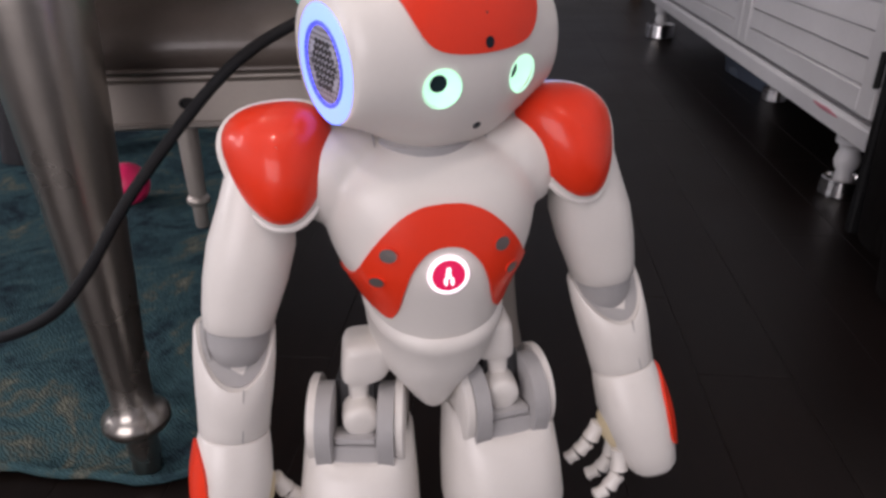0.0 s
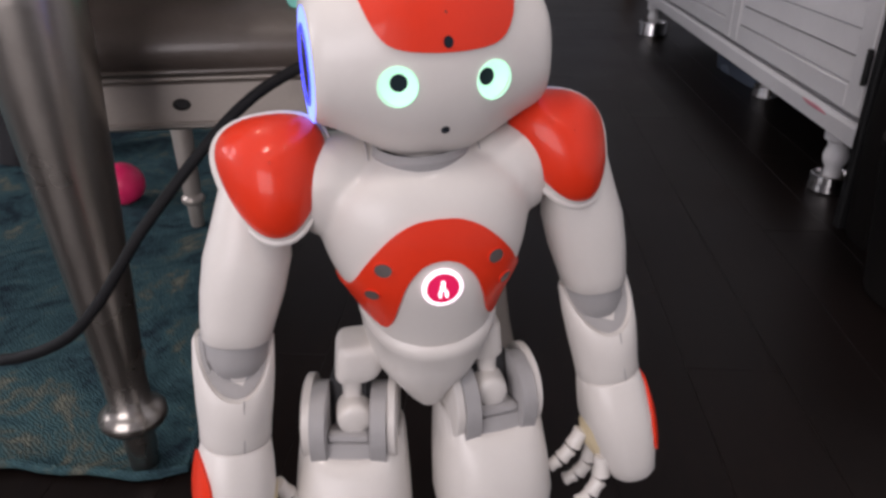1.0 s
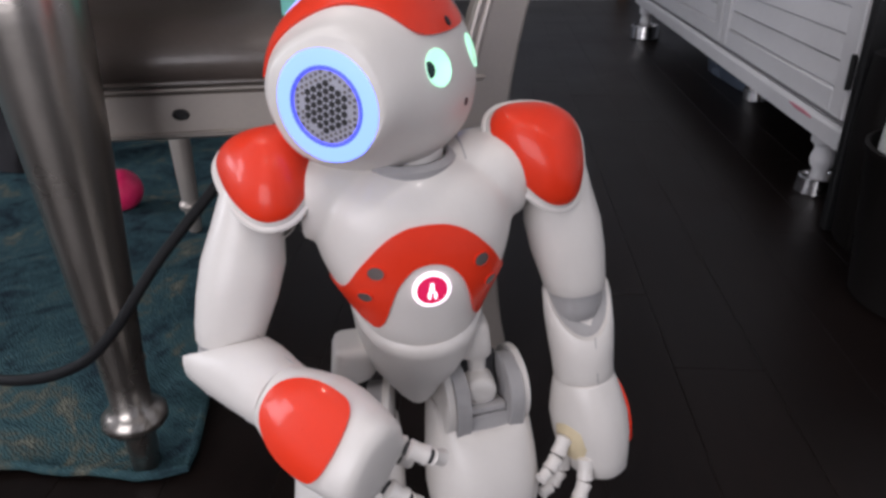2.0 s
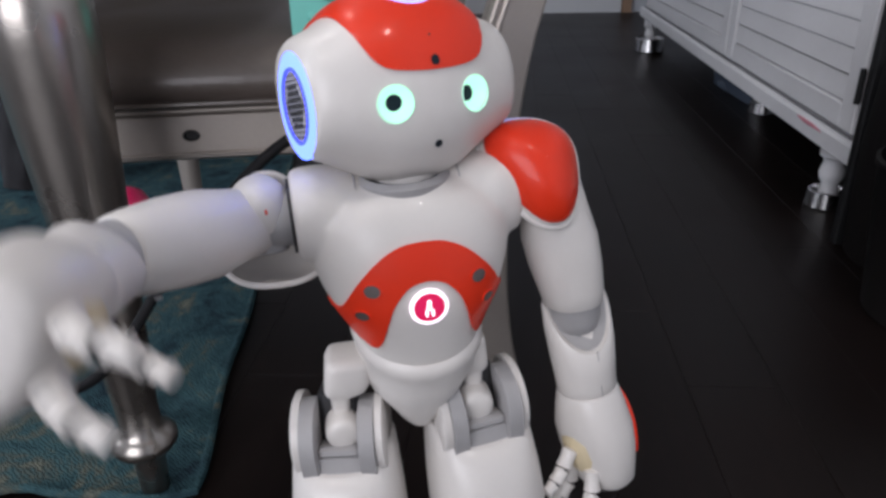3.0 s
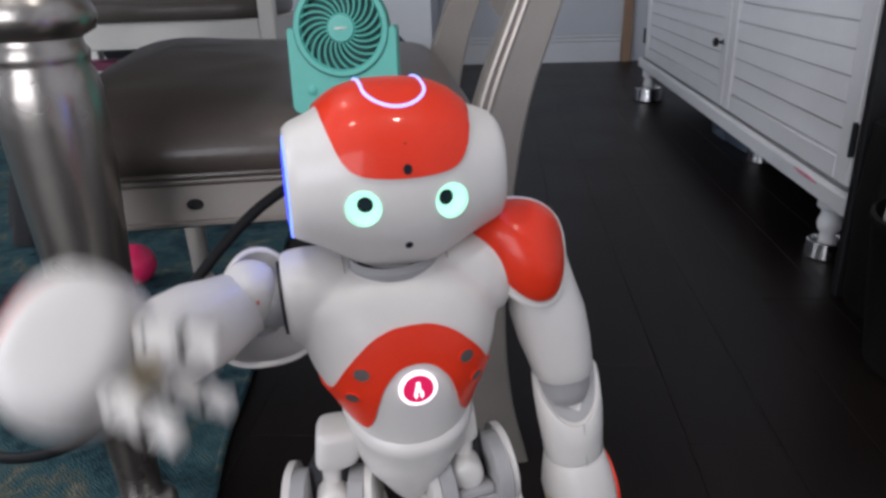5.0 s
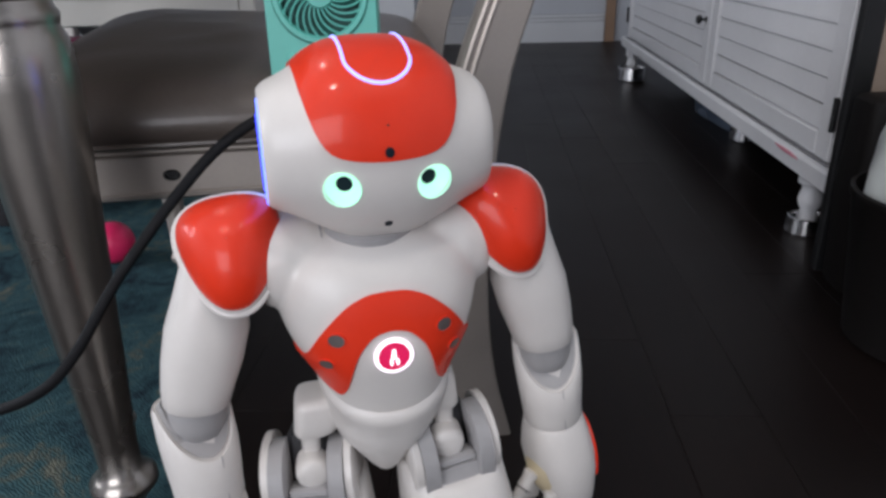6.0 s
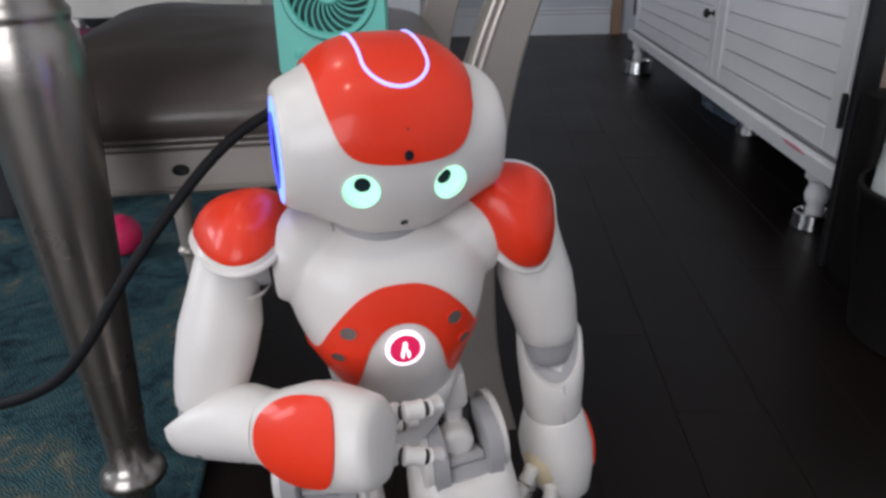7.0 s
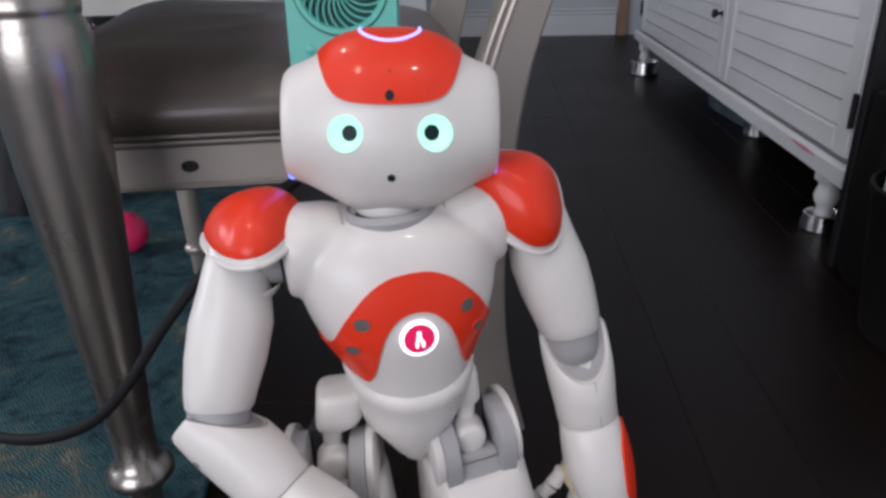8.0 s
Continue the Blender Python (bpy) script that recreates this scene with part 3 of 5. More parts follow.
    foot = [(0.020, 0.170), (0.030, 0.165), (0.030, 0.128), (0.022, 0.122), (0.020, 0.110), (0.0235, 0.098), (0.0255, 0.085), (0.0225, 0.070), (0.0165, 0.060), (0.019, 0.015)]
    cup = [(0.041, 0.001), (0.043, 0.004), (0.0390, 0.036), (0.0365, 0.038), (0.034, 0.030), (0.034, 0.012), (0, 0.012)]
    for x, y in ((0.032, 1.067), (0.010, 2.95), (0.155, 1.85), (0.45, 1.067), (0.45, 2.95)):
        part("foot", Geo().turn([(q, 0.87 * z) for q, z in foot], 28, pose(x, y, 0)), WHITE_PAINT, c)
    for x, y in ((0.032, 1.067), (0.010, 2.95), (0.155, 1.85), (0.45, 1.067), (0.45, 2.95)):
        cp = part("foot_cup", Geo().turn(cup, 32), CHROME)
        cp.matrix_world = pose(0.74 + x, y, 0) @ Matrix.Scale(1.6 if (x, y) == (0.010, 2.95) else 1.0, 4)
        tagged(cp, "shiny chrome bowl-shaped cup under a cabinet foot", "furniture cup", "cups under the cabinet")
    return c


cabinet()
tub = thing("storage_tub", pose(0.98, 2.12, 0, 0, 0, 4), "bluish clear plastic storage tub pushed under the cabinet", "storage box")
part("tub_body", Geo().loft([oval((0, 0, z), (1, 0, 0), (0, 1, 0), rx, ry, 40, 6) for z, rx, ry in ((0.0, 0.11, 0.20), (0.004, 0.115, 0.205), (0.11, 0.125, 0.215), (0.115, 0.13, 0.22))]), BLUE_PLASTIC, tub)
part("tub_lid", Geo().loft([oval((0, 0, z), (1, 0, 0), (0, 1, 0), rx, ry, 40, 6) for z, rx, ry in ((0.1155, 0.134, 0.224), (0.126, 0.134, 0.224), (0.130, 0.128, 0.218))]), BLUE_PLASTIC, tub)


def waste_bin():
    b = thing("waste_bin", pose(0.766, 0.60, 0), "black brown plastic waste bin with a white liner", "bin")
    part("bin_body", Geo().turn([(0.110, 0.0), (0.116, 0.004), (0.139, 0.228), (0.143, 0.233), (0.143, 0.243), (0.137, 0.245), (0.135, 0.235), (0.112, 0.012), (0, 0.012)], 56), BIN_BLACK, b)
    g, n = Geo(), 56
    rings = []
    for k, (r, z) in enumerate(((0.112, 0.14), (0.122, 0.22), (0.124, 0.262), (0.118, 0.312), (0.108, 0.348), (0.092, 0.370), (0.070, 0.335))):
        rings.append([Vector(((r + 0.012 * noise.noise(Vector((math.cos(a) * 3, math.sin(a) * 3, k * 0.6)))) * math.cos(a), (r + 0.012 * noise.noise(Vector((math.cos(a) * 4, math.sin(a) * 4, k)))) * math.sin(a),
                              z + 0.016 * noise.noise(Vector((math.cos(a) * 2.5, math.sin(a) * 2.5, k * 0.4 + 5))))) for a in [2 * math.pi * j / n for j in range(n)]])
    g.loft(rings, caps=False)
    part("liner", g, BAG, b, "crumpled white plastic liner")
    return b


waste_bin()
tote = thing("shopping_bag", pose(0.822, 0.803, 0, 0, 0, 0), "black tote bag with a purple print, standing by the cabinet", "bag")
part("bag_body", Geo().loft([oval((0, 0, z), (1, 0, 0), (0, 1, 0), rx, ry, 40, 5) for z, rx, ry in ((0.0, 0.11, 0.048), (0.01, 0.115, 0.052), (0.20, 0.125, 0.053), (0.340, 0.120, 0.045), (0.345, 0.114, 0.041))]), BIN_BLACK, tote)
part("print", Geo().box(-0.085, 0.085, -0.0555, -0.0520, 0.262, 0.334, 0.0006), PURPLE, tote)
board = thing("framed_board", pose(0, 0.872, 0), "tan board in a black frame standing against the cabinet's end", "board")
part("panel", Geo().box(0.745, 1.20, -0.006, 0.004, 0.03, 0.97, 0.002), TAN_BOARD, board)
for bx in (0.706, 1.201):
    part("upright", Geo().box(bx, bx + 0.038, -0.012, 0.010, 0.0, 1.0, 0.003), BLACK_IRON, board)
for bz in (0.0, 0.971):
    part("rail", Geo().box(0.745, 1.20, -0.012, 0.010, bz, bz + 0.029, 0.003), BLACK_IRON, board)

low = thing("side_cabinet", pose(-0.57, 3.868, 0), "low white painted side cabinet against the far wall", "cabinet")
part("plinth", Geo().box(-0.26, 0.26, -0.012, 0.5, 0.0, 0.13, 0.004).box(-0.255, 0.255, -0.004, 0.5, 0.131, 0.15, 0.004), TRIM_PAINT, low)
part("cabinet_box", Geo().box(-0.245, 0.245, 0.006, 0.5, 0.151, 0.8, 0.004), TRIM_PAINT, low)
bag = part("blue_bag", Geo().loft([oval((0.02 * noise.noise(Vector((z * 20, 0, 0))), 0, z), (1, 0, 0), (0, 1, 0), r * (1 + 0.1 * noise.noise(Vector((z * 30, 3, 0)))), r * 0.7, 28, 2.6) for z, r in ((0.0, 0.13), (0.02, 0.15), (0.1, 0.16), (0.2, 0.13), (0.26, 0.07), (0.27, 0.03))]), BLUE_CLOTH)
bag.matrix_world = pose(-0.55, 3.58, 0)
tagged(bag, "crumpled navy cloth bag on the floor by the far wall", "bag")


def slumped_bag():
    """A dark cloth bag that has sunk into folds on the rug behind the table leg."""
    g, rings = Geo(), []
    for k in range(15):
        q = k / 14
        r = 0.085 * (1 - 0.55 * q**1.6) * (1 if k < 14 else 0.3)
        rings.append([Vector(((r + 0.018 * noise.noise(Vector((2.2 * math.cos(a), 2.2 * math.sin(a), q * 3)))) * math.cos(a) + 0.03 * q,
                              (r * 0.9 + 0.015 * noise.noise(Vector((3 * math.cos(a), 3 * math.sin(a), q * 4 + 7)))) * math.sin(a), 0.30 * q)) for a in [2 * math.pi * j / 40 for j in range(40)]])
    b = part("slumped_bag", g.loft(rings), BLACK_CLOTH)
    b.matrix_world = pose(-1.05, 1.17, 0.0105, 0, 0, 20)
    return tagged(b, "black cloth bag slumped on the rug beyond the table leg", "bag")


slumped_bag()
packet = part("packet", Geo().loft([oval((0, 0, z), (1, 0, 0), (0, 1, 0), rx, ry, 28, 4) for z, rx, ry in ((0.0, 0.030, 0.012), (0.01, 0.032, 0.014), (0.09, 0.030, 0.013), (0.104, 0.028, 0.004), (0.11, 0.028, 0.002))]), GREEN_PACK)
packet.matrix_world = pose(0.772, 0.780, 0.275, 0, 0, 8)
tagged(packet, "yellow-green packet poking out of the black tote bag", "packet")


def cable():
    ob = thing("power_cable", pose(-0.95, 0.40, 0.0135), "black rubber power cable hanging from the robot to the rug", "cable")
    pts = [(0.0, 0.092, 0.487), (-0.035, 0.115, 0.498), (-0.080, 0.112, 0.484), (-0.128, 0.088, 0.453), (-0.187, 0.050, 0.382), (-0.226, 0.030, 0.323), (-0.263, 0.028, 0.288), (-0.335, 0.050, 0.252), (-0.45, 0.11, 0.21), (-0.60, 0.20, 0.15), (-0.76, 0.31, 0.05), (-0.86, 0.36, 0.0155), (-0.95, 0.4, 0.0135)]
    pts = [(x + 0.95, y - 0.40, z - 0.0135) for x, y, z in pts]
    ts = list(range(len(pts)))
    path = [Vector([interp(k / 8, ts, [p[a] for p in pts]) for a in range(3)]) for k in range(8 * (len(pts) - 1) + 1)]
    part("cord", Geo().tube(path, 0.0048, 10, 0.75), CABLE_BLACK, ob)
    return ob


CABLE = cable()


# ---- the robot: every link is built about its own joint; x ahead, y to its left, z up ----
ROBOT = thing("humanoid_robot", pose(0.0115, 0.026, 0, 0, 0, -76.5), "white and orange-red humanoid robot with glowing eyes on the floor", "robot")
HIP_Z = 0.2287

T_Z = [-0.030, -0.012, 0.0, 0.025, 0.05, 0.07, 0.09, 0.105, 0.116, 0.121]
T_W = [0.031, 0.036, 0.040, 0.0475, 0.0600, 0.0655, 0.0670, 0.063, 0.045, 0.026]
T_F = [0.040, 0.047, 0.052, 0.057, 0.060, 0.058, 0.053, 0.046, 0.036, 0.026]
T_B = [-0.035, -0.045, -0.05, -0.06, -0.068, -0.07, -0.068, -0.06, -0.045, -0.03]


def chest(y, z, lift=0.0):
    """A point on the front of the chest and its normal."""
    def f(a, b):
        w, x = interp(b, T_Z, T_W), interp(b, T_Z, T_F)
        return Vector((x * max(1 - abs(a / w) ** 2.4, 0.0) ** (1 / 2.4), a, b))
    p, d = f(y, z), 0.0006
    n = (f(y + d, z) - f(y - d, z)).cross(f(y, z + d) - f(y, z - d)).normalized()
    return p + n * lift, n


def disc_on(fn, a, b, ra, rb, rows=6, n=28, lift=0.0, a0=0.0, inner=0.0):
    """Grid for a plate of disc or ring shape on a surface fn(a, b)."""
    grid = []
    for i in range(rows + 1):
        r = inner + (1 - inner) * i / rows
        grid.append([fn(a + ra * max(r, 0.002) * math.cos(2 * math.pi * j / n + a0), b + rb * max(r, 0.002) * math.sin(2 * math.pi * j / n + a0), lift) for j in range(n + 1)])
    return grid


def build_torso():
    g, n = Geo(), 64
    rings = []
    for k in range(41):
        z = -0.030 + 0.151 * k / 40
        w, fr, bk = interp(z, T_Z, T_W), interp(z, T_Z, T_F), interp(z, T_Z, T_B)
        rings.append([Vector(((fr if math.cos(a) > 0 else -bk) * spow(math.cos(a), 2 / 2.4), w * spow(math.sin(a), 2 / 2.4), z)) for a in [2 * math.pi * j / n for j in range(n)]])
    g.loft(rings)
    for s in (-1, 1):
        g.loft([oval((x, s * y, z), (1, 0, 0), (0, 0, 1), rx, rz, 40, 2.3) for y, x, z, rx, rz in (
            (0.012, -0.004, 0.092, 0.020, 0.022), (0.024, -0.003, 0.096, 0.028, 0.026), (0.040, -0.002, 0.099, 0.032, 0.0285), (0.056, 0.0, 0.100, 0.0325, 0.0295), (0.068, 0.0, 0.100, 0.031, 0.0288), (0.0725, 0.0, 0.100, 0.0285, 0.0268))])
    torso = part("torso", g, SHELL, ROBOT, "white plastic torso shell", 60)
    blend = torso.modifiers.new("one_shell", "REMESH")
    blend.mode, blend.voxel_size, blend.use_smooth_shade = "VOXEL", 0.0016, True
    soft = torso.modifiers.new("soft_joins", "SMOOTH")
    soft.factor, soft.iterations = 0.5, 26
    for s in (-1, 1):
        seam = [Vector((-0.0025 + 0.0304 * spow(math.cos(a), 2 / 2.3), s * 0.033, 0.0977 + 0.0276 * spow(math.sin(a), 2 / 2.3))) for a in [radians(38 + 62 * j / 16) for j in range(17)]]
        part("yoke_seam", Geo().tube(seam, 0.0005, 6), SHELL_GREY, torso, "thin grey seam")
        part("shoulder_gap", Geo().loft([oval((0, s * y, 0.1), (1, 0, 0), (0, 0, 1), 0.0245, 0.0232, 32, 2.2) for y in (0.0715, 0.0745)]), DARK_GAP, torso)
        part("shoulder_joint", Geo().loft([oval((0, s * y, 0.1), (1, 0, 0), (0, 0, 1), r, r, 28) for y, r in ((0.074, 0.0185), (0.080, 0.0185), (0.098, 0.017), (0.106, 0.012))]), SHELL_GREY, torso)
    part("neck_collar", Geo().turn([(0.030, 0.116), (0.0305, 0.1205), (0.0265, 0.1235), (0.0245, 0.1225), (0.024, 0.117)], 40, pose(0.006, -0.0015, 0)), SHELL_GREY, torso)
    part("neck_gap", Geo().turn([(0.0246, 0.1190), (0.0246, 0.1212), (0.0214, 0.1212), (0.0214, 0.1190)], 40, pose(0.005, 0, 0)), DARK_GAP, torso)
    part("neck", Geo().turn([(0.0215, 0.112), (0.0215, 0.128), (0.0185, 0.134), (0.0185, 0.150)], 40, pose(0.004, 0, 0)), SHELL, torso)

    # the arched red plate round the chest button
    out = [(-0.0345, 0.0205), (-0.0470, 0.0292), (-0.0572, 0.0425), (-0.0515, 0.0500), (-0.0415, 0.0690), (-0.0275, 0.0845), (-0.0135, 0.0920), (0, 0.0935)]
    inn = [(-0.0315, 0.0210), (-0.0288, 0.0270), (-0.0264, 0.0370), (-0.0250, 0.0430), (-0.0205, 0.0560), (-0.0130, 0.0655), (-0.0065, 0.0690), (0, 0.0700)]
    ts = list(range(8))
    rows = []
    for k in range(57):
        t = 14 * k / 56
        u, s = (t, 1) if t <= 7 else (14 - t, -1)
        o = [interp(u, ts, [p[a] for p in out]) for a in (0, 1)]
        i = [interp(u, ts, [p[a] for p in inn]) for a in (0, 1)]
        rows.append([chest(s * (o[0] + (i[0] - o[0]) * q / 8), o[1] + (i[1] - o[1]) * q / 8) for q in range(9)])
    plate = part("chest_plate", Geo().plate(rows, 0.0016), RED, torso, "glossy orange-red arched chest plate", 50)
    for s in (-1, 1):
        for y, z, r in ((0.0325, 0.0665, 0.0046), (0.0392, 0.0490, 0.0038)):
            part("sensor", Geo().plate(disc_on(chest, s * y, z, r, r * 0.9, lift=0.0014), 0.0008, True), SENSOR, plate, "round grey ultrasonic sensor")
            part("sensor_ring", Geo().plate(disc_on(chest, s * y, z, r * 1.18, r * 1.06, rows=2, lift=0.0014, inner=0.86), 0.0011, True), RED, plate)
    ring = part("button_ring", Geo().plate(disc_on(chest, 0, 0.0530, 0.0121, 0.0119, rows=3, n=40, lift=0.0002, inner=0.79), 0.0012, True), BUTTON_LIGHT, torso, "glowing white ring round the chest button")
    button = part("chest_button", Geo().plate(disc_on(chest, 0, 0.0530, 0.0096, 0.0094, n=36, lift=0.0002), 0.0016, True), BUTTON_PINK, torso, "glowing pink round chest button")
    mark = Geo()
    for poly in (((0.0, 0.0042, 0.0016, 0.0017),), ((-0.0003, 0.0008, 0.0019, 0.0026),), ((0.0021, -0.0038, 0.0012, 0.0030),), ((-0.0021, -0.0036, 0.0012, 0.0030),)):
        for y, z, ra, rb in poly:
            mark.plate(disc_on(chest, y * 0.9, 0.0530 + z * 0.9, ra * 0.9, rb * 0.9, rows=3, n=14, lift=0.0018), 0.0005, True)
    part("button_mark", mark, BUTTON_LIGHT, button, "plain white mark")

    # pelvis
    g, rings = Geo(), []
    for z, w, fr, bk, tilt in ((0.030, 0.0405, 0.050, 0.054, 0.034), (0.0345, 0.0435, 0.0545, 0.057, 0.034), (0.0315, 0.0460, 0.0570, 0.058, 0.034), (0.024, 0.0462, 0.0570, 0.058, 0.034), (0.022, 0.0446, 0.0556, 0.057, 0.034),
                               (0.004, 0.0425, 0.0540, 0.055, 0.028), (-0.016, 0.0365, 0.0500, 0.05, 0.020), (-0.038, 0.0265, 0.0450, 0.04, 0.006), (-0.053, 0.0185, 0.0400, 0.03, 0.002), (-0.062, 0.0125, 0.0350, 0.02, 0.0), (-0.0655, 0.007, 0.030, 0.015, 0.0)):
        rings.append([Vector(((fr if math.cos(a) > 0 else bk) * spow(math.cos(a), 0.9), w * spow(math.sin(a), 0.9) - 0.0055 * min(1, max(0, (0.02 - z) / 0.05)), z - 0.0025 * min(1, max(0, (0.01 - z) / 0.05)) - tilt * 0.5 * (1 + math.cos(a)) + 0.006)) for a in [2 * math.pi * j / 56 for j in range(56)]])
    part("pelvis", g.loft(rings), SHELL, torso, "white V-shaped pelvis shell", 50)
    return torso


H_Y = [0.0, 0.02, 0.035, 0.047, 0.056, 0.062, 0.0655]
H_TOP = [0.1075, 0.1055, 0.1000, 0.0910, 0.0870, 0.0845, 0.0810]
H_BOT = [-0.0110, -0.0080, -0.0005, 0.0065, 0.0110, 0.0135, 0.0155]
H_FR = [0.0555, 0.0530, 0.0490, 0.0448, 0.0412, 0.0380, 0.0345]
H_BK = [-0.066, -0.063, -0.058, -0.052, -0.046, -0.041, -0.037]
H_E = 2.3


def head_at(y, th, lift=0.0):
    """A point on the head and its normal: y sideways, th the angle up from the front."""
    def f(a, b):
        k = abs(a) if abs(a) > 0.018 else a * a / 0.036 + 0.009
        top, bot, fr, bk = (interp(k, H_Y, c) for c in (H_TOP, H_BOT, H_FR, H_BK))
        cx, cz = 0.25 * (fr + bk), (top + bot) / 2
        c, s = math.cos(b), math.sin(b)
        return Vector((cx + ((fr - cx) if c > 0 else (cx - bk)) * spow(c, 2 / H_E), a, cz + (top - bot) / 2 * spow(s, 2 / H_E)))
    p, d = f(y, th), 0.002
    n = (f(y + d, th) - f(y - d, th)).cross(f(y, th + d * 10) - f(y, th - d * 10)).normalized()
    return p + n * lift, n


def face(y, z, lift=0.0):
    k = abs(y) if abs(y) > 0.018 else y * y / 0.036 + 0.009
    top, bot = interp(k, H_Y, H_TOP), interp(k, H_Y, H_BOT)
    v = max(min((z - (top + bot) / 2) / ((top - bot) / 2), 0.999), -0.999)
    return head_at(y, math.asin(spow(v, H_E / 2)), lift)


def build_head():
    ys = sorted({s * y for y in (0, 0.007, 0.014, 0.02, 0.0275, 0.035, 0.041, 0.047, 0.0515, 0.056, 0.059, 0.062, 0.064, 0.0655) for s in (-1, 1)})
    head = part("head", Geo().loft([[head_at(y, 2 * math.pi * j / 72)[0] for j in range(72)] for y in ys]), SHELL, ROBOT, "white plastic head shell", 60)
    # the two eye sockets are cut out of the shell
    for s in (-1, 1):
        p, q = face(s * 0.0258, 0.0390)
        side = Vector((0, 1, 0)).cross(q).normalized()
        cutter = new("cutter", Geo().loft([oval(p + q * d, q.cross(side), side, 0.0100, 0.0102, 40) for d in (0.012, -0.0102)]).mesh("cutter", SHELL))
        cutter.parent = ROBOT
        hole = head.modifiers.new("socket", "BOOLEAN")
        hole.operation, hole.solver, hole.object = "DIFFERENCE", "EXACT", cutter
        old = head.data
        bpy.context.view_layer.update()
        head.data = bpy.data.meshes.new_from_object(head.evaluated_get(bpy.context.evaluated_depsgraph_get()))
        head.modifiers.clear()
        bpy.data.meshes.remove(old)
        bpy.data.objects.remove(cutter)
    head.data.shade_smooth()
    head.data.set_sharp_from_angle(angle=radians(50))
    # red cap from the brow over the crown
    rows = []
    for k in range(33):
        y = -0.0450 + 0.090 * k / 32
        u = abs(y) / 0.0450
        lo = radians(4.5 + 5 * u**2 + 48 * u**9)
        hi = radians(158 - 12 * u**4)
        rows.append([head_at(y * (1 - 0.05 * (1 - q / 24) ** 2 * u), lo + (hi - lo) * q / 24) for q in range(25)])
    cap = part("cap", Geo().plate(rows, 0.0016), RED, head, "glossy orange-red cap plate", 50)

    def u_point(t):
        """The glowing U on the crown: a round bow in front, two legs to the rear."""
        a = (t - 0.5) * 2
        if abs(a) < 0.55:
            w = a / 0.55 * math.pi / 2
            return 0.0180 * math.sin(w), radians(66 - 20 * math.cos(w))
        return math.copysign(0.0180, a), radians(66 + (abs(a) - 0.55) / 0.45 * 48)
    path = [head_at(*u_point(k / 48), 0.0017)[0] for k in range(49)]
    part("cap_light", Geo().tube(path, 0.00105, 8, 0.8), CAP_LIGHT, cap, "glowing pale violet light strip")
    part("camera_lens", Geo().plate(disc_on(face, 0, 0.0598, 0.0025, 0.0029, lift=0.0013), 0.0008, True), PUPIL, cap, "black camera lens")
    part("touch_mark", Geo().plate(disc_on(face, 0.0, 0.0735, 0.0006, 0.0006, rows=2, n=10, lift=0.0014), 0.0004, True), DARK_GAP, cap)
    part("mouth_camera", Geo().plate(disc_on(face, 0, 0.0135, 0.0024, 0.0021, lift=-0.0003), 0.0006, True), PUPIL, head, "small black camera in place of a mouth")
    for s in (-1, 1):
        # a glowing bowl sunk into the face, the pupil at its bottom
        bowl = disc_on(face, s * 0.0258, 0.0390, 0.0102, 0.0105, rows=8, n=40)
        mid = face(s * 0.0258, 0.0390)[1]
        bowl = [[(p - mid * (0.0085 * (1 - (k / 8) ** 3.0) - 0.0003), q) for p, q in row] for k, row in enumerate(bowl)]
        eye = part("eye", Geo().plate(bowl, 0.0006, True), EYE_LIGHT, head, "round glowing pale green eye")
        pupil = disc_on(face, s * 0.0258, 0.0392, 0.0053, 0.0055, rows=4, n=24)
        part("pupil", Geo().plate([[(p - mid * 0.0074, q) for p, q in row] for row in pupil], 0.0006, True), PUPIL, eye, "dark pupil")
        ear = part("ear", Geo().loft([oval((-0.001, s * y, 0.0455), (1, 0, 0), (0, 0, 1), r, r, 44) for y, r in ((0.0640, 0.0318), (0.0656, 0.0316), (0.0661, 0.0306), (0.0663, 0.0222), (0.0652, 0.0212))]), EAR_LIGHT, head, "glowing blue ear ring")
        for rr in (0.0218,):
            part("edge_light", Geo().tube([Vector((-0.001 + rr * math.cos(a), s * 0.0662, 0.0455 + rr * math.sin(a))) for a in [2 * math.pi * j / 48 for j in range(49)]], 0.0010, 8), EAR_EDGE, ear, "deep blue edge of the ear light")
        gr = part("speaker", Geo().loft([oval((-0.001, s * y, 0.0455), (1, 0, 0), (0, 0, 1), r, r, 44) for y, r in ((0.0640, 0.0212), (0.0657, 0.0211), (0.0661, 0.019), (0.0662, 0.010))]), MESH_GREY, head, "grey perforated speaker cover")
        holes = Geo()
        for i in range(-5, 6):
            for j in range(-5, 6):
                x, z = 0.0044 * (i + 0.5 * (j % 2)), 0.0038 * j
                if math.hypot(x, z) < 0.0142:
                    holes.loft([oval((x - 0.001, s * (0.0660 + 0.0004 * k), z + 0.0455), (1, 0, 0), (0, 0, 1), 0.00208, 0.00208, 6) for k in (0, 1)])
        tagged(part("perforation", holes, DARK_GAP, gr), kind="stuff")
        dimples = Geo()
        for i in range(-6, 7):
            for j in range(-6, 7):
                x, z = 0.0034 * (i + 0.5 * (j % 2)), 0.0030 * j
                if 0.0150 < math.hypot(x, z) < 0.0200:
                    dimples.loft([oval((x - 0.001, s * (0.0657 + 0.0006 * k), z + 0.0455), (1, 0, 0), (0, 0, 1), 0.0011, 0.0011, 6) for k in (0, 1)])
        tagged(part("perforation", dimples, SENSOR, gr), kind="stuff")
    return head


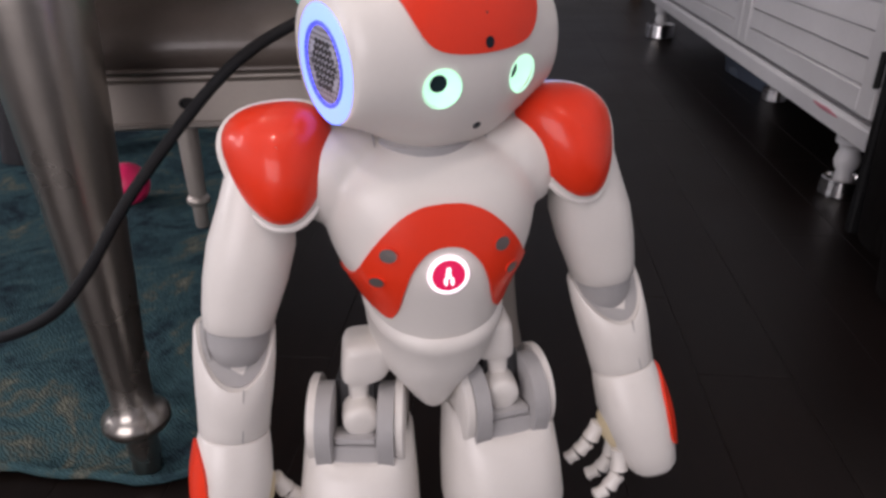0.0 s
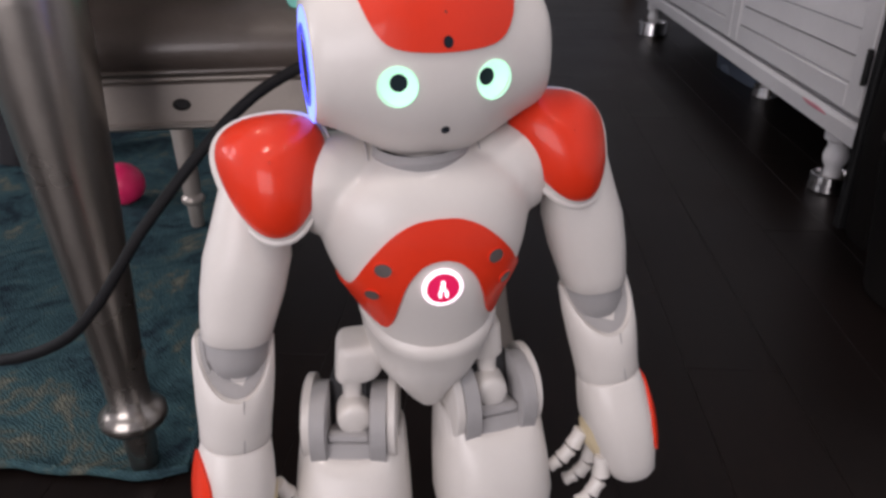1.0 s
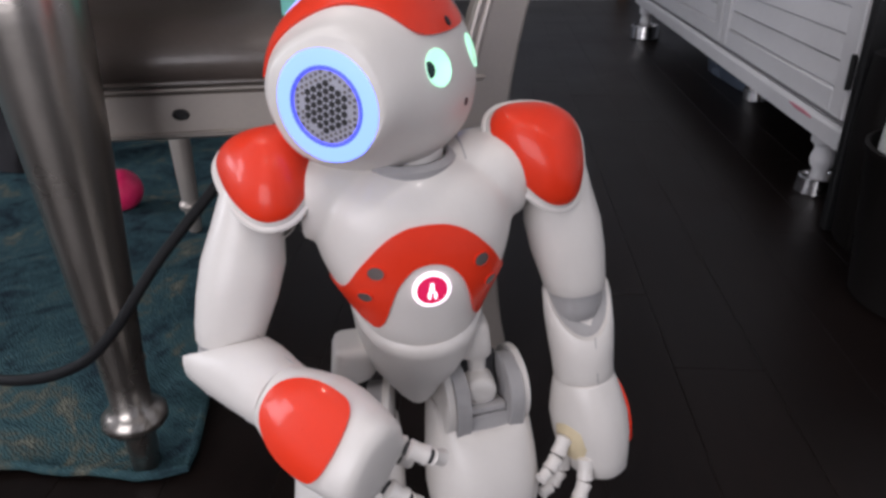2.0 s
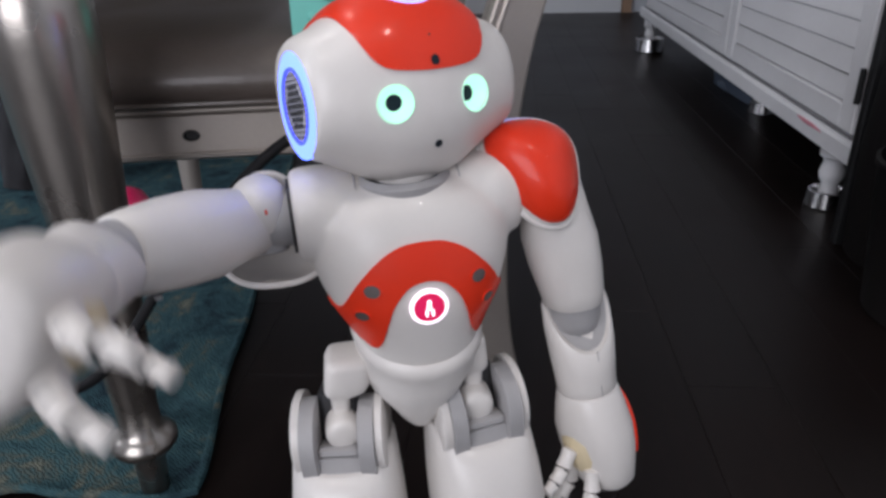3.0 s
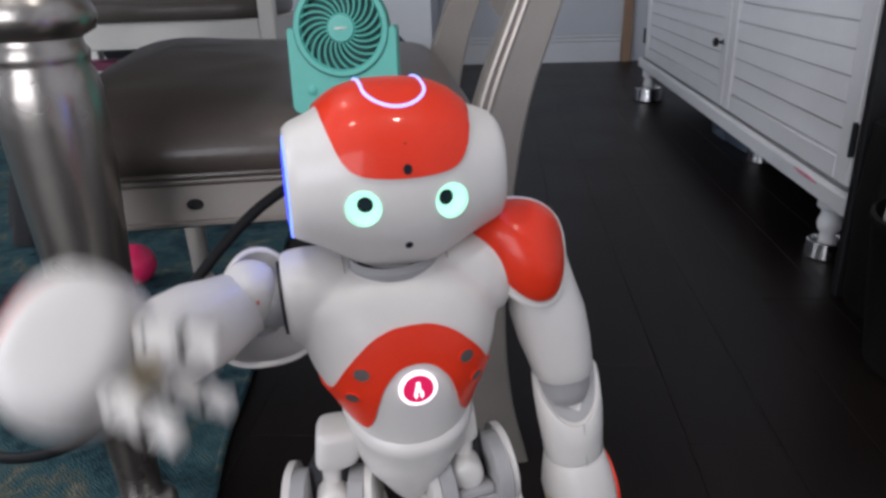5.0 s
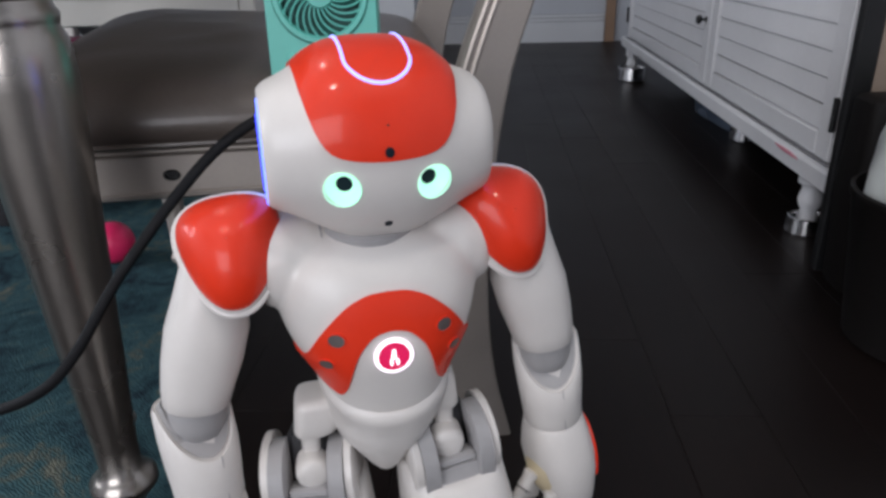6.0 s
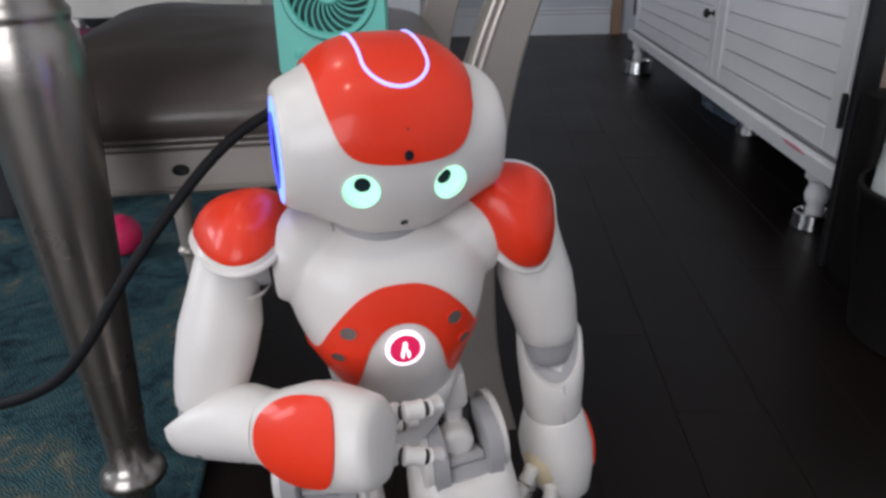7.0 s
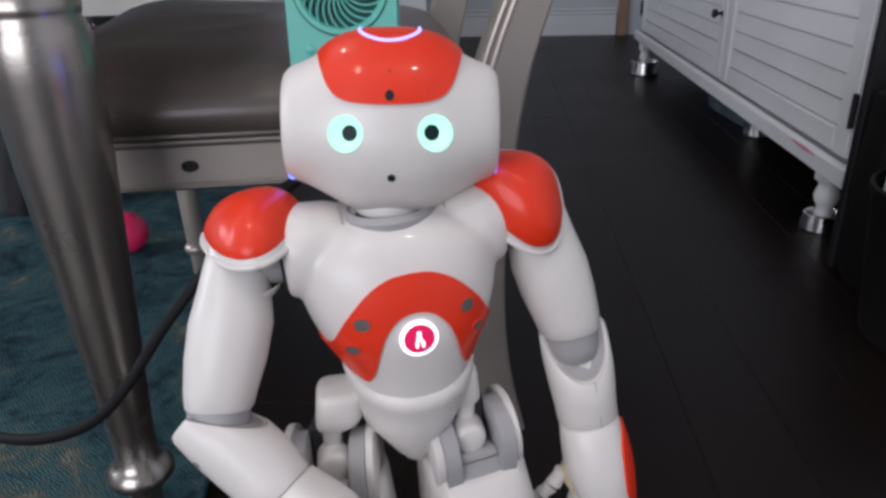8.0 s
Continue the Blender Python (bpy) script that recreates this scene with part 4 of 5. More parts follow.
def build_pad(s):
    """An egg-shaped shoulder cover: white shell with a red inlay, its tip towards the elbow."""
    def f(u, a, grow=1.0, lift=0.0, slim=1.0):
        ca, sa = spow(math.cos(a), 2 / 2.35), spow(math.sin(a), 2 / 2.35)
        r = math.sin(u * 1.2) / math.sin(1.2)
        x, y = (0.0335 if ca < 0 else 0.0365) * ca * grow * r - 0.004, 0.0285 * sa * (1 - 0.33 * ca) * grow * r * slim
        z = 0.0405 * math.cos(u * 1.2) + lift - 0.0035 * (y / 0.028) * s
        return Vector((x, y - s * 0.011 + s * 0.02 * (1 - slim) + (0.005 * x / 0.034 if s > 0 else 0), z))
    rows = []
    for i in range(11):
        u = i / 10
        rows.append([(f(max(u, 0.01), 2 * math.pi * j / 44, 1.085, -0.0022), (0, 0, 1)) for j in range(45)])
    pad = part("shoulder_pad", Geo().plate(rows, 0.002, True), SHELL, ROBOT, "white shoulder cover with a glossy orange-red inlay", 60)
    part("pad_rim", Geo().tube([f(1.0, 2 * math.pi * j / 44, 1.085, -0.0010) for j in range(45)], 0.0022, 8), SHELL, pad)
    rows = []
    for i in range(11):
        u = 0.915 * i / 10
        rows.append([(f(max(u, 0.01), 2 * math.pi * j / 44, 1.085, 0.0003, 0.985), (0, 0, 1)) for j in range(45)])
    part("pad_inlay", Geo().plate(rows, 0.0016, True), RED, pad, "glossy orange-red inlay")
    # the shell behind the joint, seen when the arm is up
    rows = []
    for i in range(9):
        u = max(i / 8, 0.01)
        rows.append([(Vector((0.0200 * u * math.cos(a) + 0.006, 0.0185 * u * math.sin(a) - s * 0.006, -0.027 * math.cos(u * 1.15))), (0, 0, -1)) for a in [2 * math.pi * j / 36 for j in range(37)]])
    rear = part("rear_shell", Geo().plate(rows, 0.0018, True), SHELL, pad, "white rear shoulder shell", 60)
    part("marker", Geo().box(-0.0050, 0.0050, -0.0016, 0.0016, -0.0008, 0.0008, 0.0003, pose(-0.0030, -s * 0.006, -0.0236, 40, 0, 90)), RED, rear, "small red marker")
    return pad


def build_upper_arm(s):
    secs = ((-0.0235, 0.001, 0.009, 0.010), (-0.0215, 0.001, 0.0140, 0.0150), (-0.013, 0.001, 0.0178, 0.0188), (0.0, 0.002, 0.0205, 0.0215), (0.018, 0.004, 0.0226, 0.0234), (0.040, 0.006, 0.0262, 0.0268), (0.062, 0.009, 0.0255, 0.0262), (0.082, 0.012, 0.0230, 0.0240), (0.0918, 0.0128, 0.0214, 0.0224), (0.0936, 0.0130, 0.0202, 0.0212), (0.0940, 0.0130, 0.0180, 0.0190))
    arm = part("upper_arm", Geo().loft([oval((x, s * y, 0), (0, 1, 0), (0, 0, 1), ry, rz, 44, 2.25) for x, y, ry, rz in secs]), SHELL, ROBOT, "white plastic upper arm", 60)
    part("elbow_ring", Geo().loft([oval((x, s * 0.0132, 0), (0, 1, 0), (0, 0, 1), r, r * 1.05, 36) for x, r in ((0.0885, 0.0180), (0.0896, 0.0196), (0.105, 0.0194), (0.114, 0.0165), (0.120, 0.008))]), SHELL_GREY, arm, "grey elbow joint")
    part("arm_seam", Geo().tube([Vector((x, s * (y + ry * 0.78), rz * 0.66)) for x, y, ry, rz in secs[4:9]], 0.0004, 6), SHELL_GREY, arm)
    part("shoulder_knuckle", Geo().turn([(0.0125, -0.006), (0.0125, 0.0035), (0.0112, 0.005), (0.0, 0.0052)], 32, pose(-0.008, s * -0.004, -0.0165, 180, 0, 0)), SHELL_GREY, arm, "grey shoulder knuckle")
    for x, y in ((0.020, 0.010), (0.086, -0.008)):
        part("screw", Geo().turn([(0.0020, -0.001), (0.0020, 0.0006), (0.0012, 0.0008), (0, 0.0004)], 14, pose(x, s * (0.006 + y), -0.0243, 180, 0, 0)), SCREW, arm)
    return arm


def turn_m(axis, deg):
    return Matrix.Rotation(radians(deg), 4, axis)


def build_forearm(s):
    """Open on the side to which the elbow bends (z here), with a raised lip on the other sides."""
    rings = []
    n = 48
    for k, (x, r) in enumerate(((-0.012, 0.0215), (-0.013, 0.0235), (-0.010, 0.0248), (0.008, 0.0252), (0.028, 0.0243), (0.046, 0.0230), (0.0585, 0.0226), (0.0600, 0.0218))):
        ring = []
        for j in range(n):
            a = 2 * math.pi * j / n
            dip = max(0.0, 1 - x / 0.058) if x > -0.0125 else 1.0
            front = max(0.0, math.sin(a))
            ring.append(Vector((x + 0.037 * front * min(dip, 1.0), r * math.cos(a), r * math.sin(a))))
        rings.append(ring)
    arm = part("forearm", Geo().loft(rings), SHELL, ROBOT, "white plastic forearm shell", 55)
    part("elbow_cup", Geo().loft([[Vector((x + 0.034 * max(0.0, math.sin(a)), r * math.cos(a), r * math.sin(a))) for a in [2 * math.pi * j / 40 for j in range(40)]] for x, r in ((-0.0125, 0.0212), (-0.0140, 0.0185), (-0.006, 0.013))]), SHELL_GREY, arm, "grey elbow cup")
    part("seam", Geo().tube([Vector((x, 0.0035, r)) for x, r in ((0.022, 0.0249), (0.034, 0.0242), (0.046, 0.0233), (0.0595, 0.0227))], 0.00035, 6), SHELL_GREY, arm)
    for x, q in ((0.010, 225), (0.046, 235)):
        rad = interp(x, [0.008, 0.028, 0.046, 0.0585], [0.0252, 0.0243, 0.0230, 0.0226])
        part("screw", Geo().turn([(0.0024, -0.001), (0.0024, 0.0005), (0.0014, 0.0006), (0, 0.0002)], 14, turn_m("X", q) @ pose(x, rad, 0, -90, 0, 0)), SCREW, arm)
    return arm


def build_finger(parent, root, way, curl, length, width):
    """Three small jointed segments that curl towards the palm."""
    p, d = Vector(root), Vector(way).normalized()
    g, grooves = Geo(), Geo()
    for k in range(3):
        ln = length * (0.42, 0.32, 0.26)[k]
        q = p + d * ln
        w = width * (1.0, 0.92, 0.8)[k]
        g.tube([p, p + d * ln * 0.12, p + d * ln * 0.5, p + d * ln * 0.88, q], [w * 0.55, w, w * 0.86, w, w * 0.5], 10)
        if k < 2:
            grooves.tube([q - d * width * 0.16, q + d * width * 0.16], width * 0.64, 10)
        p = q
        d = (Euler((0, radians(curl), 0)).to_matrix() @ d).normalized()
    f = part("finger", g, SHELL, parent, "white jointed plastic finger", 50)
    part("joint_groove", grooves, DARK_GAP, f)
    return f


def build_gripper(s):
    """The end of the arm; z is the outer side with the red inlay, -z the palm."""
    secs = ((0.0606, 0.0215, 0.0212, 0.0), (0.062, 0.0224, 0.0220, 0.0), (0.074, 0.0262, 0.0238, 0.0005), (0.091, 0.0305, 0.0252, 0.001), (0.108, 0.0308, 0.0240, 0.002), (0.125, 0.0285, 0.0215, 0.003), (0.1375, 0.0262, 0.0188, 0.004), (0.1420, 0.0228, 0.0160, 0.004), (0.1432, 0.0170, 0.0115, 0.004))
    hand = part("gripper", Geo().loft([oval((x, 0, z), (0, 1, 0), (0, 0, 1), ry, rz, 44, 2.4) for x, ry, rz, z in secs]), SHELL, ROBOT, "white plastic hand shell with an orange-red inlay", 60)

    def back(a, b, lift=0.0):
        xs = [q[0] for q in secs]
        def f(x, y):
            ry, rz, z = (interp(x, xs, [q[i] for q in secs]) for i in (1, 2, 3))
            return Vector((x, y, z + rz * max(1 - abs(y / ry) ** 2.4, 0.0) ** (1 / 2.4)))
        p, e = f(a, b), 0.0005
        n = (f(a + e, b) - f(a - e, b)).cross(f(a, b + e) - f(a, b - e)).normalized()
        return p + n * lift, n
    rows = []
    for i in range(9):
        r = max(i / 8, 0.01)
        rows.append([back(0.1040 + r * (0.0370 * math.cos(a) if math.cos(a) < 0 else 0.0230 * math.cos(a) ** 0.55), 0.0245 * r * spow(math.sin(a), 0.9), -0.0003) for a in [2 * math.pi * j / 40 for j in range(41)]])
    part("inlay", Geo().plate(rows, 0.0022, True), RED, hand, "glossy orange-red inlay", 50)
    part("palm", Geo().loft([oval((x, 0, -0.012), (0, 1, 0), (0, 0, 1), ry, rz, 28) for x, ry, rz in ((0.090, 0.012, 0.010), (0.098, 0.0175, 0.0145), (0.112, 0.0175, 0.0145), (0.124, 0.012, 0.009))]), HAND_SKIN, hand, "yellowed rubber palm")
    build_finger(hand, (0.120, 0.010, -0.016), (1, 0.12, -0.30), 30, 0.046, 0.0068)
    build_finger(hand, (0.120, -0.010, -0.016), (1, -0.12, -0.30), 30, 0.046, 0.0068)
    build_finger(hand, (0.102, 0.0, -0.025), (0.75, 0.0, -0.65), 14, 0.040, 0.0066)
    return hand


LEGS = {}


def build_leg(s):
    """A slightly bent leg; the hip ball sits between two grey cheeks in the top of the thigh."""
    hip = Vector((0.012, s * 0.0473, 0.2580))
    toe = turn_m("Z", 9 * s)
    lean = pose(0, 0, 0, 0, -14, 0)
    rings = []
    for z, w, fr, bk, cut in ((-0.022, 0.0345, 0.026, 0.034, 0.050), (-0.026, 0.0368, 0.032, 0.036, 0.044), (-0.044, 0.0385, 0.038, 0.038, 0.020), (-0.066, 0.0405, 0.043, 0.038, 0.006), (-0.092, 0.0420, 0.045, 0.036, 0.0), (-0.112, 0.040, 0.040, 0.032, 0.0), (-0.118, 0.035, 0.030, 0.028, 0.0)):
        rings.append([Vector(((fr if math.cos(a) > 0 else bk) * spow(math.cos(a), 0.75), w * spow(math.sin(a), 0.75), z - cut * max(0, math.cos(a)) ** 1.5 * 0.35 + 0.006)) for a in [2 * math.pi * j / 48 for j in range(48)]])
    thigh = part("thigh", Geo().loft(rings), SHELL, ROBOT, "white plastic thigh shell", 50)
    thigh.matrix_basis = Matrix.Translation(hip) @ toe @ lean
    for side in (-1, 1):
        outer = Geo().loft([[Vector((0.004 + r * math.cos(a), side * y, -0.012 + (r + 0.001) * math.sin(a) if math.sin(a) > 0 else -0.012 + 0.030 * math.sin(a))) for a in [2 * math.pi * j / 36 for j in range(36)]] for y, r in ((0.0260, 0.029), (0.0312, 0.029), (0.0328, 0.026))])
        part("cheek_cover", outer, SHELL, thigh, "", 50)
        inner = Geo().loft([[Vector((0.010 + r * math.cos(a), side * y, -0.012 + (r + 0.001) * math.sin(a) if math.sin(a) > 0 else -0.012 + 0.034 * math.sin(a))) for a in [2 * math.pi * j / 36 for j in range(36)]] for y, r in ((0.0145, 0.0245), (0.0155, 0.0262), (0.0257, 0.0262))])
        part("hip_cheek", inner, SHELL_GREY, thigh, "grey hip joint cheek", 40)
    part("hip_bar", Geo().box(0.004, 0.028, -0.0265, 0.0265, -0.042, -0.020, 0.003).box(0.010, 0.029, -0.0145, 0.0145, -0.022, -0.0145, 0.002), SHELL_GREY, thigh, "grey hip crossbar")
    part("hip_gap", Geo().box(-0.022, 0.012, -0.0148, 0.0148, -0.034, 0.022, 0.004), DARK_GAP, thigh)
    # hip link: from the pelvis down to the ball
    link = part("hip_link", Geo().loft([oval((0.002, -s * y, z), (1, 0, 0), (0, 1, 0), rx, ry, 36, 4.0) for z, y, rx, ry in ((0.047, 0.008, 0.012, 0.012), (0.0450, 0.008, 0.0160, 0.0152), (0.041, 0.0075, 0.0172, 0.0164), (0.027, 0.006, 0.0172, 0.0164), (0.021, 0.004, 0.0165, 0.0150), (0.0185, 0.002, 0.0150, 0.0120), (0.0165, 0.0, 0.0140, 0.0072), (0.002, 0.0, 0.0140, 0.0066))]), SHELL, ROBOT, "white hip link", 50)
    link.matrix_basis = Matrix.Translation(hip)
    part("hip_ball", Geo().loft([oval((x, 0, -0.005), (0, 1, 0), (0, 0, 1), r, r, 32) for x, r in ((0.004, 0.0118), (0.018, 0.0124), (0.0240, 0.0121), (0.0268, 0.0112), (0.0285, 0.0085), (0.0290, 0.004))]), SHELL, link, "round white hip cap", 60)
    knee = hip + toe.to_3x3() @ lean.to_3x3() @ Vector((0, 0, -0.100))
    ankle = Vector((hip.x - 0.006, hip.y, 0.046))
    d = (knee - ankle)
    shin = part("shin", Geo().loft([oval(ankle + d * t + Vector((dx, 0, 0)), (1, 0, 0), (0, 1, 0), rx, ry, 36, 2.6) for t, dx, rx, ry in ((0.0, 0.0, 0.026, 0.030), (0.12, 0.002, 0.031, 0.034), (0.4, 0.004, 0.036, 0.037), (0.7, 0.004, 0.036, 0.037), (0.86, 0.002, 0.030, 0.034), (0.92, 0, 0.022, 0.028))]), SHELL, ROBOT, "white plastic shin shell", 50)
    part("knee_joint", Geo().loft([oval(knee + Vector((0, y, 0)), (1, 0, 0), (0, 0, 1), 0.021, 0.021, 28) for y in (-0.030, 0.030)]), SHELL_GREY, shin, "grey knee joint")
    LEGS[s] = dict(hip=hip, ankle=ankle, thigh=thigh, link=link, shin=shin)
    foot = part("foot", Geo().loft([oval((hip.x + 0.012, hip.y, z), (1, 0, 0), (0, 1, 0), rx, ry, 48, 2.8) for z, rx, ry in ((0.0, 0.074, 0.042), (0.004, 0.078, 0.0455), (0.018, 0.077, 0.045), (0.030, 0.064, 0.040), (0.040, 0.045, 0.034), (0.046, 0.030, 0.027))]), SHELL, ROBOT, "white plastic foot", 50)


TORSO, HEAD = build_torso(), build_head()
ARMS = {s: dict(pad=build_pad(s), upper=build_upper_arm(s), fore=build_forearm(s), grip=build_gripper(s)) for s in (-1, 1)}
for s in (-1, 1):
    build_leg(s)

# ---- floor boards ----
BOARDS = {}
for i in range(36):
    x, end = -3.135 + 0.1215 * i, -2.6 - (0.3, 1.05, 0.62, 1.3, 0.0)[i % 5]
    while end < 4.37:
        y0, y1 = max(end, -2.599), min(end + 1.5, 4.379)
        end += 1.5
        if y1 - y0 > 0.05:
            size = round(y1 - y0, 3)
            if size not in BOARDS:
                BOARDS[size] = Geo().box(-0.0606, 0.0606, -size / 2 + 0.0005, size / 2 - 0.0005, -0.0055, 0.0, 0.0006).mesh("floor_board", FLOOR_WOOD, 5)
            ob = new("floor_board", BOARDS[size])
            ob.parent = floor
            ob.location = (x, (y0 + y1) / 2, 0)

# ---- how the robot moves: joint angles in degrees by time ----
TORSO_ROWS = [(0.0, 16.6, -0.5, 0.9, 9.0, 0.8, -0.1), (0.5, 16.7, 0.6, 0.6, 8.0, 0.4, 0.6), (0.75, 16.7, 2.4, 1.2, 10.5, 1.3, -0.4), (1.0, 16.7, 3.5, 1.6, 12.3, 2.0, -1.0), (1.5, 17.0, 2.7, 1.6, 10.9, 1.1, -0.7), (2.0, 17.6, 3.1, 1.1, 10.3, 0.5, -1.5), (2.2, 17.3, 3.1, 0.9, 9.0, 0.5, -1.2),
              (3.5, 18.0, -1.0, 2.5, -2.1, -1.7, -0.8), (4.0, 18.7, 1.7, 2.7, -1.6, -0.7, 0.0), (4.5, 18.3, 1.6, 2.3, -0.7, -0.4, 0.3), (4.7, 18.3, 1.6, 2.3, -0.7, -0.4, 0.3), (6.0, 17.5, 2.6, 0.9, -7.1, -0.4, -0.3), (6.5, 17.3, 1.4, 1.0, -6.0, -0.1, -0.7), (7.0, 17.6, 1.5, 1.0, -5.3, -0.4, 0.4), (7.5, 18.2, 0.7, 2.6, -2.2, -0.3, -0.3), (8.0, 18.6, -1.3, 3.3, 0.3, -0.4, -0.9)]
HEAD_ROWS = [(0.0, 22.0, 3.6, 0.7), (0.5, 21.0, 2.9, 1.0), (0.7, 10.5, -2.0, 0.0), (0.85, 6.0, -6.0, -1.2), (1.0, 4.1, -6.9, -1.8), (1.1, 8.0, -9.0, -1.7), (1.2, 14.8, -11.9, -1.5), (1.35, 23.0, -15.0, -0.9), (1.5, 32.3, -19.1, -0.5), (1.65, 42.0, -24.0, -1.5), (1.8, 50.0, -26.8, -2.3), (2.0, 55.0, -26.2, -2.7), (2.2, 53.0, -25.5, -2.2),
             (2.8, 27.0, -18.0, -2.5), (3.3, 0.0, -9.5, -3.0), (3.5, 1.5, -10.2, -3.0), (4.0, 5.1, -12.1, -3.4), (4.5, 3.6, -12.3, -2.8), (4.7, 3.6, -12.0, -2.8), (5.2, -1.0, -4.0, -2.4), (5.8, -2.7, 2.9, -2.1), (6.0, 0.6, 2.9, -1.6), (6.5, 3.1, 7.0, -1.8), (7.0, 3.3, 7.0, -1.8), (7.3, 1.5, 3.0, -2.4), (7.5, -7.1, -11.0, -4.2), (7.75, -10.0, -16.5, -5.0), (8.0, -10.4, -17.7, -5.2)]
# seconds, lean of the right shoulder cover
PAD_ROWS = [(0.0, -27), (1.0, -26), (1.3, -37), (1.5, -45), (2.2, -48), (3.3, -135), (4.7, -135), (5.8, -34), (6.3, -34), (6.8, -66), (7.4, -66), (8.0, -62)]
# seconds, sideways shift in millimetres and height of the hips
HIP_ROWS = [(0.0, 2.3, 0.2600), (0.5, 2.5, 0.2575), (1.0, 3.0, 0.2557), (2.2, 3.8, 0.2550), (3.3, -14.8, 0.2710), (4.0, -14.7, 0.2700), (4.7, -14.0, 0.2702), (6.0, -15.3, 0.2690), (6.5, -16.0, 0.2695), (7.0, -14.0, 0.2662), (7.5, -13.7, 0.2662), (8.0, -14.7, 0.2688)]
# seconds, shoulder pitch and roll, elbow turn and bend, and the way the red inlay of the gripper faces
RIGHT_ROWS = [(0, 81.5, -8.6, 52, 1, 0.3, -1, 0), (0.5, 79, -8.7, 53, 1, 0.3, -1, 0), (1, 78, -8.1, 55, 1, 0.35, -1, 0), (1.12, 78, -10, 50, 8, 0.4, -1, 0), (1.3, 78.5, -11.6, 40.5, 41.5, 0.8, -0.5, 0.3), (1.5, 74.2, -13.6, 43, 74.9, 1, -0.1, 0.5), (1.7, 72, -10.8, 48.7, 79.3, 1, 0, 0.5), (2, 74.7, -10.1, 51.4, 81.4, 1, 0, 0.5), (2.2, 72.8, -9.5, 47.9, 82.1, 1, 0, 0.5)]
RIGHT_WAVE = [(2.75, 15, -35, -10, 45, 0.1, -0.9, 0.3), (3.3, -51.7, -37.9, 10.1, 26.3, -0.8, -0.7, 0.2), (3.5, -48.7, -36.4, 21.8, 24.6, -0.8, -0.7, 0.2), (3.8, -48.7, -17.7, 47.2, 43.4, -0.8, -0.7, 0.2), (4, -50.9, -14.6, 77, 83.9, -0.8, -0.7, 0.2), (4.2, -56.7, -25.5, 97.2, 63.3, -0.8, -0.7, 0.2), (4.5, -55.9, -35, 6.1, 21.6, -0.8, -0.7, 0.2), (4.7, -54, -20.5, 76.7, 52.9, -0.8, -0.7, 0.2)]
RIGHT_LAST = [(5.25, 25, -35, 0, 40, 0.1, -0.9, 0.3), (5.8, 83, -9, 25, 11, 0.4, -1, 0.1), (6.3, 82, -8.6, 28, 14, 0.4, -1, 0.1), (6.5, 75, -9.6, 50, 48, 0.6, -0.8, 0.2), (6.7, 74.9, -6.5, 47.8, 83.9, 0.9, -0.3, 0.4), (6.9, 75.7, -8.2, 43.7, 99, 1, -0.1, 0.5), (7.35, 75.3, -8.2, 43.7, 98.8, 1, -0.1, 0.5), (7.5, 73, -6.9, 44.7, 81, 1, -0.1, 0.5), (7.7, 70.2, -9.4, 19, 42.7, 0.7, -0.5, 0.5), (8, 69.3, -10.4, 17.4, 47.5, 0.5, -0.7, 0.5)]
LEFT_ROWS = [(0.0, 90, 6.7, -105, 16, 0.15, 1, 0.0), (0.5, 88, 7.3, -104, 15, 0.15, 1, 0.0), (1.0, 84, 3.7, -111, 10, 0.0, 1, 0.0), (1.5, 84.5, 3.5, -106, 9, -0.45, 1, 0.0), (2.2, 80, 2.8, -88, 5, -0.6, 1, 0.0), (3.5, 87, 4, -116, 7, -0.45, 1, 0.0), (4.5, 84, 3.2, -105, 1, -0.4, 1, 0.0)]
LEFT_LAST = [(6.0, 88, 5.8, -110, 1, -0.4, 1, 0.0), (6.5, 89, 5.4, -109, 1, -0.4, 1, 0.0), (7.0, 89.5, 4.1, -62, 1, -0.6, 1, 0.0), (7.5, 88, 3, -64, 1, -0.5, 1, 0.0), (8.0, 80, 4.8, -84, 1, 0.3, 1, 0.0)]


def joint(rows, t):
    ts = [r[0] for r in rows]
    out = []
    for k in range(1, len(rows[0])):
        # straight from row to row, eased a little
        i = max(0, min(len(ts) - 2, sum(1 for q in ts if q <= t) - 1))
        u = min(max((t - ts[i]) / (ts[i + 1] - ts[i]), 0), 1)
        u = u * u * (3 - 2 * u) * 0.5 + u * 0.5
        out.append(rows[i][k] + (rows[i + 1][k] - rows[i][k]) * u)
    return out


def frame_of(origin, x_way, z_way):
    x = Vector(x_way).normalized()
    z = Vector(z_way)
    z = (z - x * z.dot(x)).normalized()
    y = z.cross(x)
    m = Matrix((x, y, z)).transposed().to_4x4()
    m.translation = origin
    return m


def torso_pose(t):
    yaw, pitch, roll, left, ahead, up = joint(TORSO_ROWS, t)
    r = turn_m("Z", yaw - 13.5) @ turn_m("Y", pitch) @ turn_m("X", roll)
    return Matrix.Translation((ahead / 1000, left / 1000, HIP_Z + up / 1000)) @ r @ Matrix.Translation((0, 0, 0.085))


